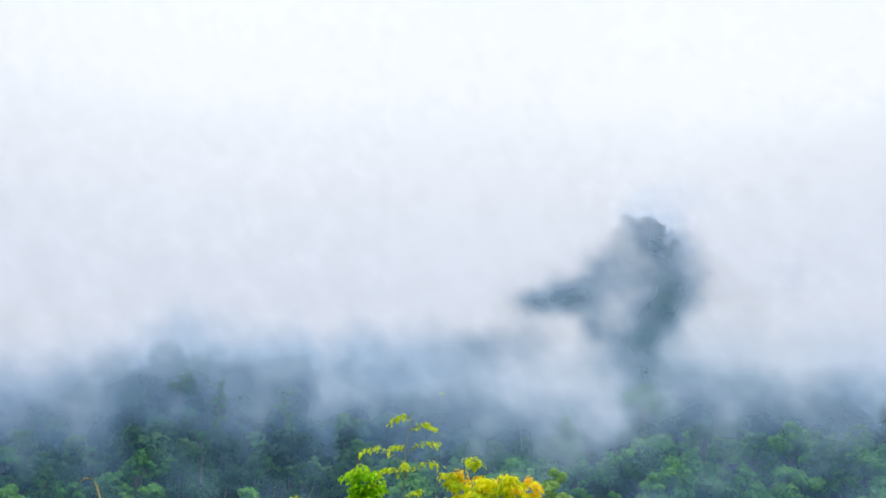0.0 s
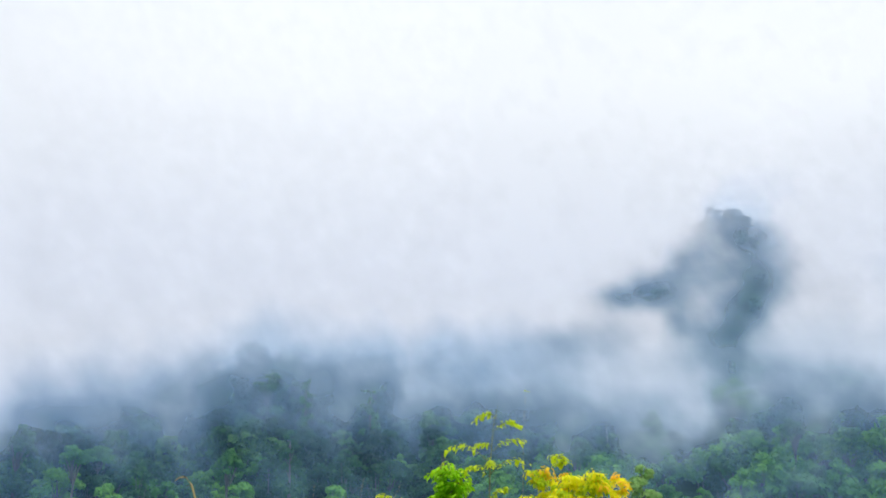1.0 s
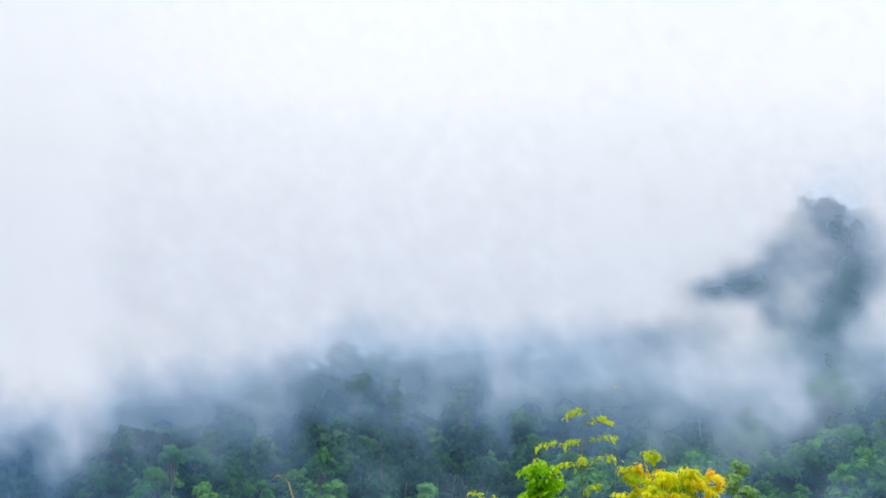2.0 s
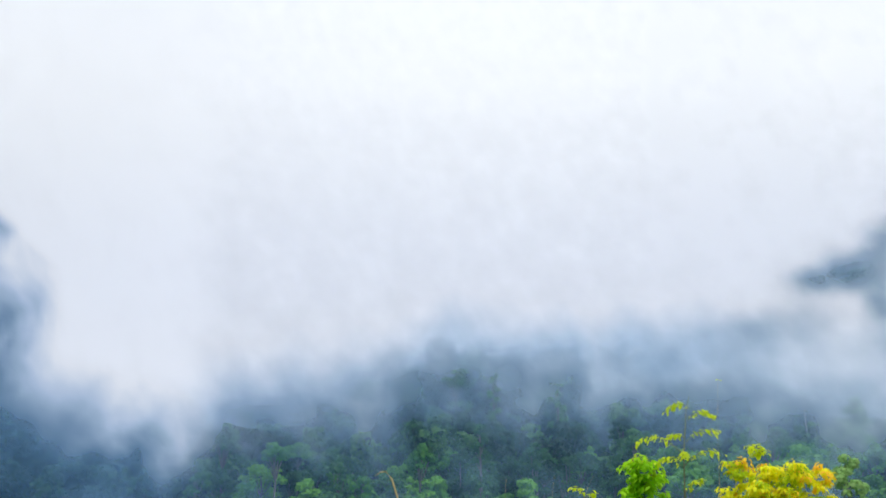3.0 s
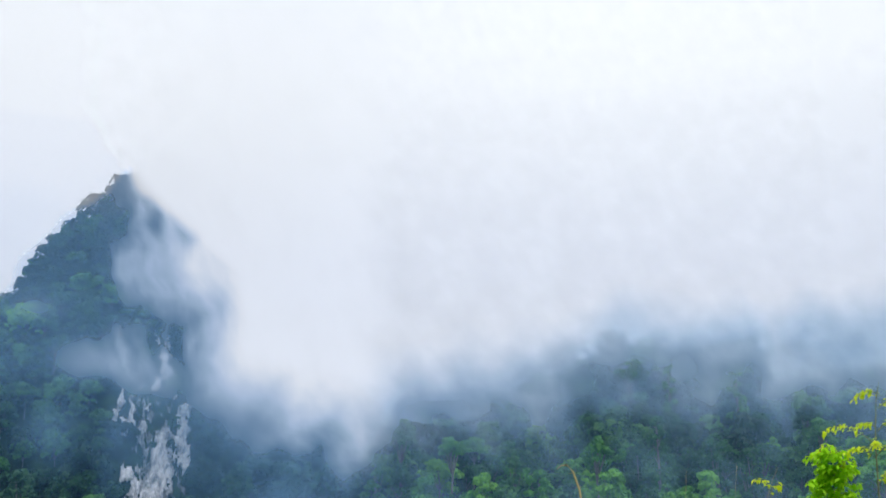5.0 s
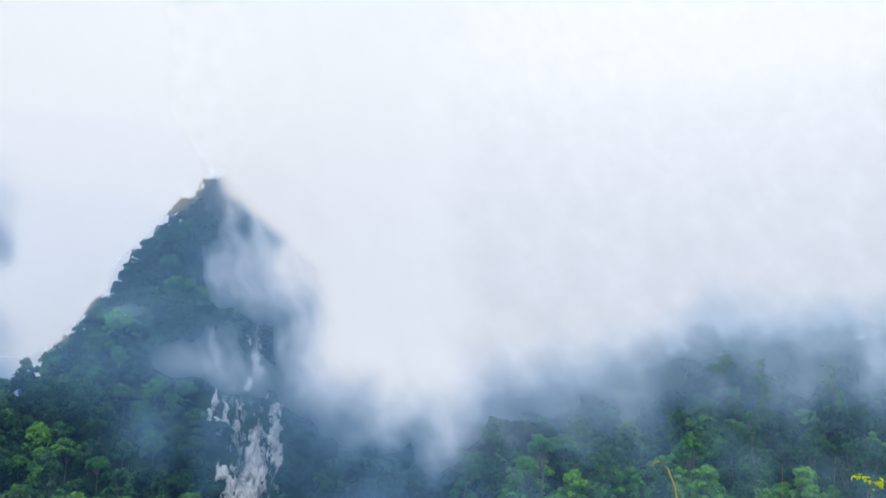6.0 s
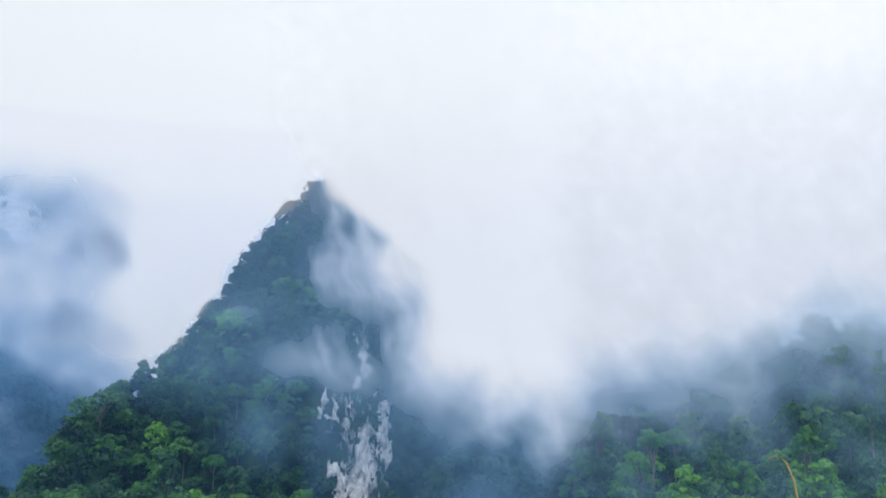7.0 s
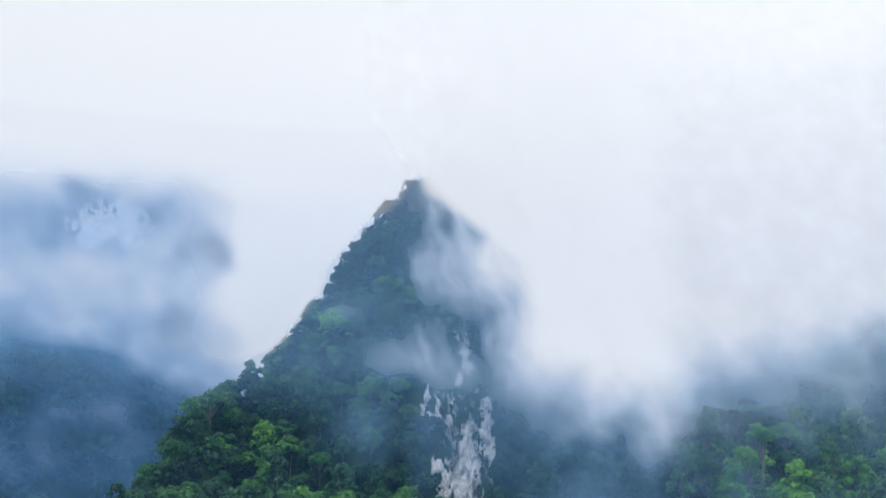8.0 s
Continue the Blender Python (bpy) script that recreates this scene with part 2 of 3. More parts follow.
# ---- trees ----
def tube(path, radii, sides=7):
    """Rings along a path, closed at the tip."""
    verts, faces = [], []
    for k, (p, r) in enumerate(zip(path, radii)):
        d = (path[min(k + 1, len(path) - 1)] - path[max(k - 1, 0)]).normalized()
        a = d.orthogonal().normalized()
        b = d.cross(a)
        for s in range(sides):
            w = 2 * math.pi * s / sides
            verts.append(tuple(p + r * (math.cos(w) * a + math.sin(w) * b)))
    for k in range(len(path) - 1):
        for s in range(sides):
            faces.append((k * sides + s, k * sides + (s + 1) % sides, (k + 1) * sides + (s + 1) % sides, (k + 1) * sides + s))
    faces.append(tuple((len(path) - 1) * sides + s for s in range(sides)))
    return verts, faces


def joined(pieces):
    verts, faces = [], []
    for v, f in pieces:
        o = len(verts)
        verts += v
        faces += [tuple(i + o for i in q) for q in f]
    return verts, faces


def leaf_quads(rng, centres, normals, size, droop=0.15):
    """Folded leaf sprays: at each centre a four-cornered blade with its own tilt. Returns arrays of corners and faces."""
    n = len(centres)
    nrm = normals + rng.normal(0, 0.28, (n, 3))
    nrm /= np.linalg.norm(nrm, axis=1)[:, None]
    t = np.cross(nrm, rng.normal(0, 1, (n, 3)))
    t /= np.linalg.norm(t, axis=1)[:, None]
    b = np.cross(nrm, t)
    s = size * rng.uniform(0.6, 1.4, (n, 1))
    c = np.stack([centres - t * s, centres - b * s * 0.55 - nrm * s * droop, centres + t * s - nrm * s * droop * 2, centres + b * s * 0.55 - nrm * s * droop], 1)
    return c.reshape(-1, 3)


def crown_points(rng, lobes, per_lobe):
    """Places and outward directions on the upper and outer skins of rounded clumps (x, y, z, radius, flatness)."""
    cs, ns = [], []
    for (x, y, z, r, flat) in lobes:
        v = rng.normal(0, 1, (per_lobe, 3))
        v /= np.linalg.norm(v, axis=1)[:, None]
        v[:, 2] = np.where(v[:, 2] < -0.35, -v[:, 2], v[:, 2])
        rr = r * (1 + rng.normal(0, 0.10, (per_lobe, 1)))
        cs.append(np.array([x, y, z]) + v * rr * np.array([1, 1, flat]))
        ns.append(v)
    return np.concatenate(cs), np.concatenate(ns)


def lobes_for(rng, style, h, w):
    """Clumps of a crown of the given height and half-width."""
    out = []
    if style == "full":
        for k in range(26):
            a, q, u = rng.uniform(0, 6.283), math.sqrt(rng.uniform(0, 1)), rng.uniform(0, 1)
            o = w * 0.78 * q * math.sqrt(max(0.05, 1 - (u - 0.25) ** 2 * 1.5))
            out.append((o * math.cos(a), o * math.sin(a), h * (0.16 + 0.72 * u), w * rng.uniform(0.22, 0.38), rng.uniform(0.65, 0.95)))
    elif style == "round":
        deep = min(0.52 * h, 1.7 * w) / 0.52
        for k in range(24):
            a, q = rng.uniform(0, 6.283), math.sqrt(rng.uniform(0, 1))
            out.append((w * 0.78 * q * math.cos(a), w * 0.78 * q * math.sin(a), h * 0.94 + deep * (0.28 * (1 - q * q) + rng.uniform(-0.18, 0.06) - 0.34), w * rng.uniform(0.20, 0.36), rng.uniform(0.65, 0.9)))
    elif style == "umbrella":
        for k in range(22):
            a, q = rng.uniform(0, 6.283), math.sqrt(rng.uniform(0.05, 1))
            out.append((w * 0.85 * q * math.cos(a), w * 0.85 * q * math.sin(a), h * (0.76 + 0.17 * (1 - q * q) + rng.uniform(-0.10, 0.03)), w * rng.uniform(0.18, 0.30), rng.uniform(0.45, 0.7)))
    elif style == "column":
        for k in range(14):
            q = k / 13
            a = rng.uniform(0, 6.283)
            o = w * 0.55 * (1 - 0.5 * q)
            out.append((o * math.cos(a), o * math.sin(a), h * (0.36 + 0.56 * q), w * rng.uniform(0.34, 0.52) * (1 - 0.35 * q), rng.uniform(0.7, 1.0)))
    else:
        for k in range(11):
            a, q = rng.uniform(0, 6.283), math.sqrt(rng.uniform(0, 1))
            out.append((w * 0.75 * q * math.cos(a), w * 0.75 * q * math.sin(a), h * (0.40 + 0.35 * (1 - q) + rng.uniform(-0.1, 0.1)), w * rng.uniform(0.28, 0.5), rng.uniform(0.7, 1.0)))
    return out


def tree_meshes(seed, style, h, w, leaf=0.70, per_lobe=46, mat=None):
    """The trunk with its limbs, and the crown of leaf sprays, of one kind of tree."""
    rng = np.random.default_rng(seed)
    lobes = lobes_for(rng, style, h, w)
    bend = rng.normal(0, 0.02 * h, 2)
    top = min(l[2] for l in lobes) if style != "column" else 0.85 * h
    path = [Vector((bend[0] * k * k / 16, bend[1] * k * k / 16, -1.5 + (top + 1.5) * k / 4)) for k in range(5)]
    pieces = [tube(path, [0.017 * h * (1 - 0.62 * k / 4) for k in range(5)], 8)]
    for (x, y, z, r, flat) in lobes[::2]:
        s = path[3] if style != "column" else Vector((0, 0, max(z - 0.12 * h, 0.2 * h)))
        e = Vector((x, y, z))
        pieces.append(tube([s, s.lerp(e, 0.5) + Vector((0, 0, 0.02 * h)), e], [0.006 * h, 0.004 * h, 0.002 * h], 5))
    trunk = mesh_of("trunk", *joined(pieces), M_BARK, True)
    c, n = crown_points(rng, lobes, per_lobe)
    q = leaf_quads(rng, c, n, leaf)
    k = len(c)
    crown = mesh_of("crown", q.tolist(), np.arange(4 * k).reshape(-1, 4).tolist(), mat or M_FOREST)
    return trunk, crown


def tree_thing(meshes, label):
    ob = tagged(new("tree"), label, "tree")
    part_of("trunk", meshes[0], ob)
    part_of("crown", meshes[1], ob)
    return ob


def spread(rng, az0, az1, d0, d1, gap, keep=None):
    """Scattered places on the plan, no two nearer than the gap: x, y."""
    cells, out = {}, []
    a0, a1 = radians(az0), radians(az1)
    tries = int(abs(a1 - a0) * (d1 * d1 - d0 * d0) / 2 / (gap * gap) * 6)
    for a, q in zip(rng.uniform(a0, a1, tries), rng.uniform(0, 1, tries)):
        d = math.sqrt(d0 * d0 + q * (d1 * d1 - d0 * d0))
        x, y = -math.sin(a) * d, math.cos(a) * d
        i, j = int(x // gap), int(y // gap)
        if any(math.hypot(x - u, y - v) < gap for di in (-1, 0, 1) for dj in (-1, 0, 1) for u, v in cells.get((i + di, j + dj), ())):
            continue
        if keep and not keep(math.degrees(a), d):
            continue
        cells.setdefault((i, j), []).append((x, y))
        out.append((x, y))
    return out


def woods(name, places, rng, kinds, size, mat, label):
    """Many trees of the far woods, joined into one."""
    verts, tones = [], []
    xs, ys = np.array(places).T
    zs = height(xs, ys)
    for x, y, z in zip(xs, ys, zs):
        q = kinds[rng.integers(len(kinds))]
        s, a = size * rng.uniform(0.7, 1.3) * (1.6 if rng.uniform() < 0.10 and size < 1 else 1.0), rng.uniform(0, 6.283)
        ca, sa = math.cos(a) * s, math.sin(a) * s
        verts.append(np.stack([q[:, 0] * ca - q[:, 1] * sa + x, q[:, 0] * sa + q[:, 1] * ca + y, q[:, 2] * s * rng.uniform(0.85, 1.2) + z - 1.0], 1))
        tones.append(np.full(len(q), rng.uniform(0, 1) ** 1.7))
    v = np.concatenate(verts)
    me = bpy.data.meshes.new(name)
    me.vertices.add(len(v))
    me.vertices.foreach_set("co", v.ravel())
    k = len(v) // 4
    me.loops.add(4 * k)
    me.loops.foreach_set("vertex_index", np.arange(4 * k, dtype=np.int32))
    me.polygons.add(k)
    me.polygons.foreach_set("loop_start", np.arange(0, 4 * k, 4, dtype=np.int32))
    me.materials.append(mat)
    me.update(calc_edges=True)
    me.attributes.new("tone", "FLOAT", "POINT").data.foreach_set("value", np.concatenate(tones))
    return tagged(new(name, me), label, "woods", kind="stuff")


def far_kinds(seed, n, h, w, lobes, per_lobe, leaf):
    out = []
    for k in range(n):
        rng = np.random.default_rng(seed + k)
        full = lobes_for(rng, ["full", "full", "round", "full", "full", "umbrella", "full", "column"][k % 8], h * rng.uniform(0.8, 1.2), w)
        some = [full[int(i * len(full) / lobes)] for i in range(lobes)]
        c, nr = crown_points(rng, [(x, y, z, r * 1.22, f) for x, y, z, r, f in some], per_lobe)
        out.append(leaf_quads(rng, c, nr, leaf))
    return out


rng = np.random.default_rng(11)


# bare patches of the karst's cliff: bearing, height angle, half-width, half-height
BARE = [(40.54, 10.0, 0.13, 0.49), (39.69, 10.89, 0.14, 0.35), (38.18, 8.5, 0.26, 0.65), (37.95, 7.9, 0.35, 0.53), (38.48, 7.35, 0.21, 0.41), (38.68, 9.67, 0.18, 0.23), (38.06, 9.61, 0.14, 0.29), (40.24, 6.47, 0.16, 0.49), (40.44, 5.76, 0.21, 0.41), (39.63, 5.92, 0.19, 0.53), (39.91, 5.3, 0.28, 0.41), (39.3, 7.07, 0.12, 0.19), (38.93, 6.2, 0.14, 0.12), (37.08, 5.65, 0.31, 0.85), (37.15, 4.5, 0.38, 0.88), (36.92, 3.42, 0.26, 0.56), (38.09, 3.91, 0.45, 1.06), (38.02, 2.78, 0.54, 0.88), (38.27, 1.72, 0.49, 0.7), (39.63, 2.84, 0.49, 0.45), (39.19, 2.2, 0.42, 0.59), (39.41, 1.5, 0.35, 0.35), (39.08, 4.97, 0.21, 0.35), (37.52, 6.85, 0.12, 0.26)]


def bareness(az, el, grow=1.0):
    """Above 0 on bare rock."""
    return np.max([1 - ((az - a) / (ra * grow)) ** 2 - ((el - e) / (re * grow)) ** 2 for a, e, ra, re in BARE], axis=0)


def walling(az, el):
    """Above 0 on the steep wall round the bare patches, shaped to the camera's view and kept clear of large trees."""
    return 0.55 - ((az - 38.4 - 0.10 * (el - 5)) / 1.75) ** 2 - (np.maximum(0.0, el - 4.5) / 4.0) ** 2


def off_cliff(places):
    """Those places whose trees would not stand before the bare rock of the karst."""
    x, y = np.array(places).T
    d, az = np.hypot(x, y), np.degrees(np.arctan2(-x, y))
    el = np.degrees(np.arctan2(height(x, y) - EYE, d))
    bare = (np.maximum(np.maximum(bareness(az, el + 0.2, 1.1), bareness(az, el + 0.9, 1.1)), walling(az, el + 0.5)) > 0) & (d < 450)
    return [p for p, b in zip(places, bare) if not b]


KINDS = far_kinds(100, 10, 11.0, 5.2, 14, 26, 0.85)
SMALL = far_kinds(140, 8, 11.0, 5.2, 10, 16, 1.05)
woods("karst_woods", off_cliff(spread(rng, 30, 48.5, 340, 400, 4.8) + spread(rng, 30, 48.5, 400, 468, 3.9) + spread(rng, 48.5, 56, 345, 408, 4.8) + spread(rng, 48.5, 58, 408, 440, 4.6)), rng, KINDS, 0.72, M_CRAG, "dense dark green jungle trees clinging to the steep karst slope")
ledges = spread(rng, 34.5, 42, 322, 440, 2.6)
lx, ly = np.array(ledges).T
laz, lel = np.degrees(np.arctan2(-lx, ly)), np.degrees(np.arctan2(height(lx, ly) - EYE, np.hypot(lx, ly)))
ledges = [q for q, b in zip(ledges, np.maximum(bareness(laz, lel + 0.1, 0.9), bareness(laz, lel + 0.5, 0.9))) if b < 0 and noise.noise(Vector(q).to_3d() * 0.16) > -0.12]
woods("ledge_shrubs", ledges, rng, SMALL, 0.36, M_CRAG, "low green shrubs on the ledges of the cliff")
woods("forest_canopy", spread(rng, -30, 26, 378, 525, 8.6) + spread(rng, 26, 34.5, 350, 520, 8.0), rng, KINDS, 1.40, M_CANOPY, "misty dark green rainforest canopy covering the low hills")
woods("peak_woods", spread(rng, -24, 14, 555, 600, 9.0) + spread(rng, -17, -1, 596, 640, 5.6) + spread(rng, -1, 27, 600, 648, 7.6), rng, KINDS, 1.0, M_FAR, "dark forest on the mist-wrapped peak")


def off_crag(az, d):
    a = radians(az)
    el = math.degrees(math.atan2(float(height(-math.sin(a) * d, math.cos(a) * d)) - EYE, d))
    return ((az - 57.2) / 2.6) ** 2 + ((el - 14.4) / 1.7) ** 2 > 1


woods("west_woods", spread(rng, 45, 70, 540, 920, 12.5, off_crag), rng, SMALL, 1.7, M_FAR, "forest on the far mountain flank, haze blue in its leaf colour")

# trees at the forest's near edge, each by itself
PROTO = []
for k, (style, h, w) in enumerate([("round", 15, 6), ("umbrella", 20, 7.5), ("column", 18, 4.6), ("full", 11, 6.2), ("full", 14, 6.5), ("full", 9, 5.5), ("round", 17, 7), ("full", 12, 6.8)]):
    PROTO.append((tree_meshes(40 + k, style, h, w), tree_meshes(40 + k, style, h, w, mat=M_BRIGHT), style))
first = {}


def stand(places, group, big, share_bright, kinds):
    """Single trees at the places given."""
    for x, y in places:
        k = int(rng.choice(kinds))
        bright = rng.uniform() < share_bright
        s = big * rng.uniform(0.72, 1.2)
        m = pose(x, y, float(height(x, y)), 0, 0, rng.uniform(0, 360))
        key = (k, bright, group)
        if key not in first:
            label = ("fresh green " if bright else "dark green ") + {"round": "round-crowned rainforest tree", "umbrella": "flat-topped emergent rainforest tree",
                     "column": "tall narrow rainforest tree hung with creepers", "full": "bushy tree leafed down to the ground"}[PROTO[k][2]]
            ob = first[key] = tree_thing(PROTO[k][1 if bright else 0], label)
            ob["group"] = group
            ob.matrix_basis = m
        else:
            ob = copy_thing(first[key], m)
        ob.scale = (s, s, s)


stand(spread(rng, 3, 26, 322, 372, 7.0)[:150], "trees of the valley forest", 0.92, 0.30, [0, 1, 2, 3, 4, 4, 6, 7])
stand(spread(rng, -26, 3, 322, 376, 8.4)[:145], "trees of the valley forest", 1.22, 0.78, [0, 2, 4, 4, 6, 6, 7, 3])
stand(off_cliff(spread(rng, 41, 55.5, 336, 412, 5.6))[:298], "trees on the foot of the karst", 0.92, 0.07, [3, 4, 5, 7, 4, 7, 0])


# trees that stand out: shape, bearing, height angle of the top, distance, half-width, fresh green or dark
HEROES = [("round", 15.5, 4.9, 322, 4.4, True), ("column", 8.3, 8.0, 408, 5.2, False), ("column", 11.7, 8.5, 415, 3.8, False), ("full", -5.9, 4.4, 288, 4.8, True),
          ("umbrella", -2.5, 5.35, 345, 8.5, False), ("round", -13.4, 6.3, 345, 4.0, False), ("umbrella", -10.6, 8.3, 408, 8.5, True), ("round", 23.2, 5.0, 330, 3.8, True),
          ("full", 21.5, 3.2, 314, 5.2, True), ("full", 18.6, 3.2, 313, 5.0, True), ("full", 14.8, 3.4, 315, 5.4, True), ("full", 10.1, 3.2, 314, 5.4, True), ("full", 24.6, 3.0, 316, 5.2, True),
          ("round", 5.0, 6.3, 380, 5.0, False), ("umbrella", 51.5, 6.9, 396, 9.5, False), ("full", 48.0, 3.9, 366, 6.0, False), ("full", 49.6, 8.5, 418, 3.4, False),
          ("full", 47.3, 10.1, 428, 3.0, False), ("full", 45.1, 13.4, 438, 2.8, False), ("umbrella", 46.4, 11.4, 433, 3.2, False), ("full", 44.6, 3.2, 352, 6.0, False), ("round", -16.0, 5.6, 350, 6.0, False),
          ("round", 13.7, 9.0, 425, 6.5, False), ("column", 12.4, 5.9, 336, 4.6, False), ("full", 9.6, 4.9, 330, 5.4, False), ("full", 8.0, 4.3, 324, 4.6, False), ("round", 25.8, 5.9, 352, 5.4, False),
          ("full", 27.1, 4.2, 334, 5.0, False), ("full", 16.9, 3.7, 320, 4.2, False), ("full", 12.9, 3.3, 314, 3.4, False), ("full", 19.9, 4.2, 326, 4.8, False), ("round", 4.3, 5.5, 336, 4.2, False)]
WORDS = {"round": "tall round-crowned tree rising above the canopy", "umbrella": "spreading flat-topped tree above the canopy", "column": "narrow tree draped with creepers in the mist", "full": "bushy tree with leaves down to the ground"}
for k, (style, az, el, d, w, fresh) in enumerate(HEROES):
    top = at(az, el, d)
    z0 = float(height(top.x, top.y))
    ob = tree_thing(tree_meshes(300 + k, style, max(top.z - z0, 6.0) * 1.04, w, mat=M_OLIVE if d < 305 else M_BRIGHT if fresh else M_KARST if az > 40 else M_FOREST), ("fresh green " if fresh else "dark green ") + WORDS[style])
    ob.location = (top.x, top.y, z0)

snag = tagged(new("dead_tree"), "bare pale trunk of a dead forest tree", "tree")
foot = at(-4.15, 5.0, 396)
snag.location = (foot.x, foot.y, float(height(foot.x, foot.y)))
part_of("trunk", mesh_of("trunk", *joined([tube([Vector((0.2 * math.sin(k), 0, at(0, 7.3, 396).z * k / 6 - snag.location.z * k / 6)) for k in range(7)], [0.20 - 0.02 * k for k in range(7)])]), M_SNAG, True), snag)


# ---- bare rock ----
def rock_face(name, az0, az1, el0, el1, d0, reach, inside, wall, label):
    """A fluted limestone wall standing a little proud of the slope."""
    na, ne = 170, 190
    verts, faces, on, pale = [], [], [], []
    azs, els = np.linspace(az0, az1, na), np.linspace(el0, el1, ne)
    D = np.arange(d0, d0 + reach, 2.0)
    ca, ce = np.linspace(az0, az1, 24), np.linspace(el0, el1, 36)
    AA, EE, DD = np.meshgrid(np.radians(ca), np.radians(ce), D, indexing="ij")
    over = EYE + DD * np.tan(EE) - height(-np.sin(AA) * DD, np.cos(AA) * DD)
    k = np.maximum((over < 0).argmax(2), 1)
    g1, g0 = np.take_along_axis(over, k[..., None], 2)[..., 0], np.take_along_axis(over, k[..., None] - 1, 2)[..., 0]
    coarse = np.where((over < 0).any(2), D[k] - 2.0 * g1 / np.minimum(g1 - g0, -0.01), D[-1])
    for el in els:
        row = np.array([np.interp(el, ce, c) for c in coarse])
        for az in azs:
            d = float(np.interp(az, ca, row))
            p = at(az, el, d)
            k1, k2 = noise.fractal(Vector((az * 2.6, el * 1.5, 9.0)), 0.8, 2.0, 3), noise.fractal(Vector((az * 2.6, el * 1.5, 21.0)), 0.8, 2.0, 3)
            edge = inside(az + 0.22 * k1, el + 0.40 * k2)
            f = noise.fractal(Vector((az * 1.3, 3.1, p.z * 0.035)), 1.0, 2.0, 3)
            g = noise.fractal(Vector((az * 5.5, 7.7, p.z * 85.0 / d0)), 0.7, 2.0, 4)
            verts.append(tuple(at(az, el, d - 1.6 * max(edge, -0.8) - 1.4 * f - 1.6 * g - 1.0)))
            on.append(0.8 * max(edge, wall(az, el)) + 0.3 * f + 0.55 * g > 0.0)
            pale.append(min(max(0.45 + 0.9 * edge, 0.0), 1.0))
    for i in range(ne - 1):
        for j in range(na - 1):
            q = (i * na + j, i * na + j + 1, (i + 1) * na + j + 1, (i + 1) * na + j)
            if all(on[k] for k in q):
                faces.append(q)
    me = mesh_of(name, verts, faces, M_ROCK, True)
    me.attributes.new("pale", "FLOAT", "POINT").data.foreach_set("value", pale)
    return tagged(new(name, me), label, "cliff", kind="structure")


rock_face("cliff_face", 35.8, 41.6, 0.3, 10.6, 322, 130, lambda az, el: max(-2.0, float(bareness(az, el, 1.15))), walling,
          "pale grey fluted limestone cliff with dark stains")
rock_face("crag_face", 54.0, 60.5, 12.8, 16.9, 690, 240, lambda az, el: 0.8 - (abs(az - 57.2) / 2.5) ** 2 - ((el - 14.9) / 1.7) ** 2, lambda az, el: -2.0,
          "bare grey limestone crag below the far summit")


# ---- mist ----
def lump(a, e, a0, e0, ra, re):
    return np.exp(-((a - a0) / ra) ** 2 - ((e - e0) / re) ** 2)


def step(lo, hi, v):
    u = np.clip((v - lo) / (hi - lo), 0, 1)
    return u * u * (3 - 2 * u)


def puffs(x, y, seed, octaves=4, gain=0.5):
    """Soft billows over a plane, about -1 to 1, for arrays of places."""
    turn = np.random.default_rng(seed).uniform(0, 2 * math.pi, (64, 64))
    total, amount = np.zeros_like(x), 1.0
    for k in range(octaves):
        i, j = np.floor(x).astype(int), np.floor(y).astype(int)
        u, v = x - i, y - j
        su, sv = u * u * u * (u * (6 * u - 15) + 10), v * v * v * (v * (6 * v - 15) + 10)
        corner = lambda p, q: np.cos(turn[(i + p) % 64, (j + q) % 64]) * (u - p) + np.sin(turn[(i + p) % 64, (j + q) % 64]) * (v - q)
        low = corner(0, 0) * (1 - su) + corner(1, 0) * su
        high = corner(0, 1) * (1 - su) + corner(1, 1) * su
        total = total + amount * 1.5 * (low * (1 - sv) + high * sv)
        x, y, amount = x * 2.03 + 17.3, y * 2.03 + 5.1, amount * gain
    return total


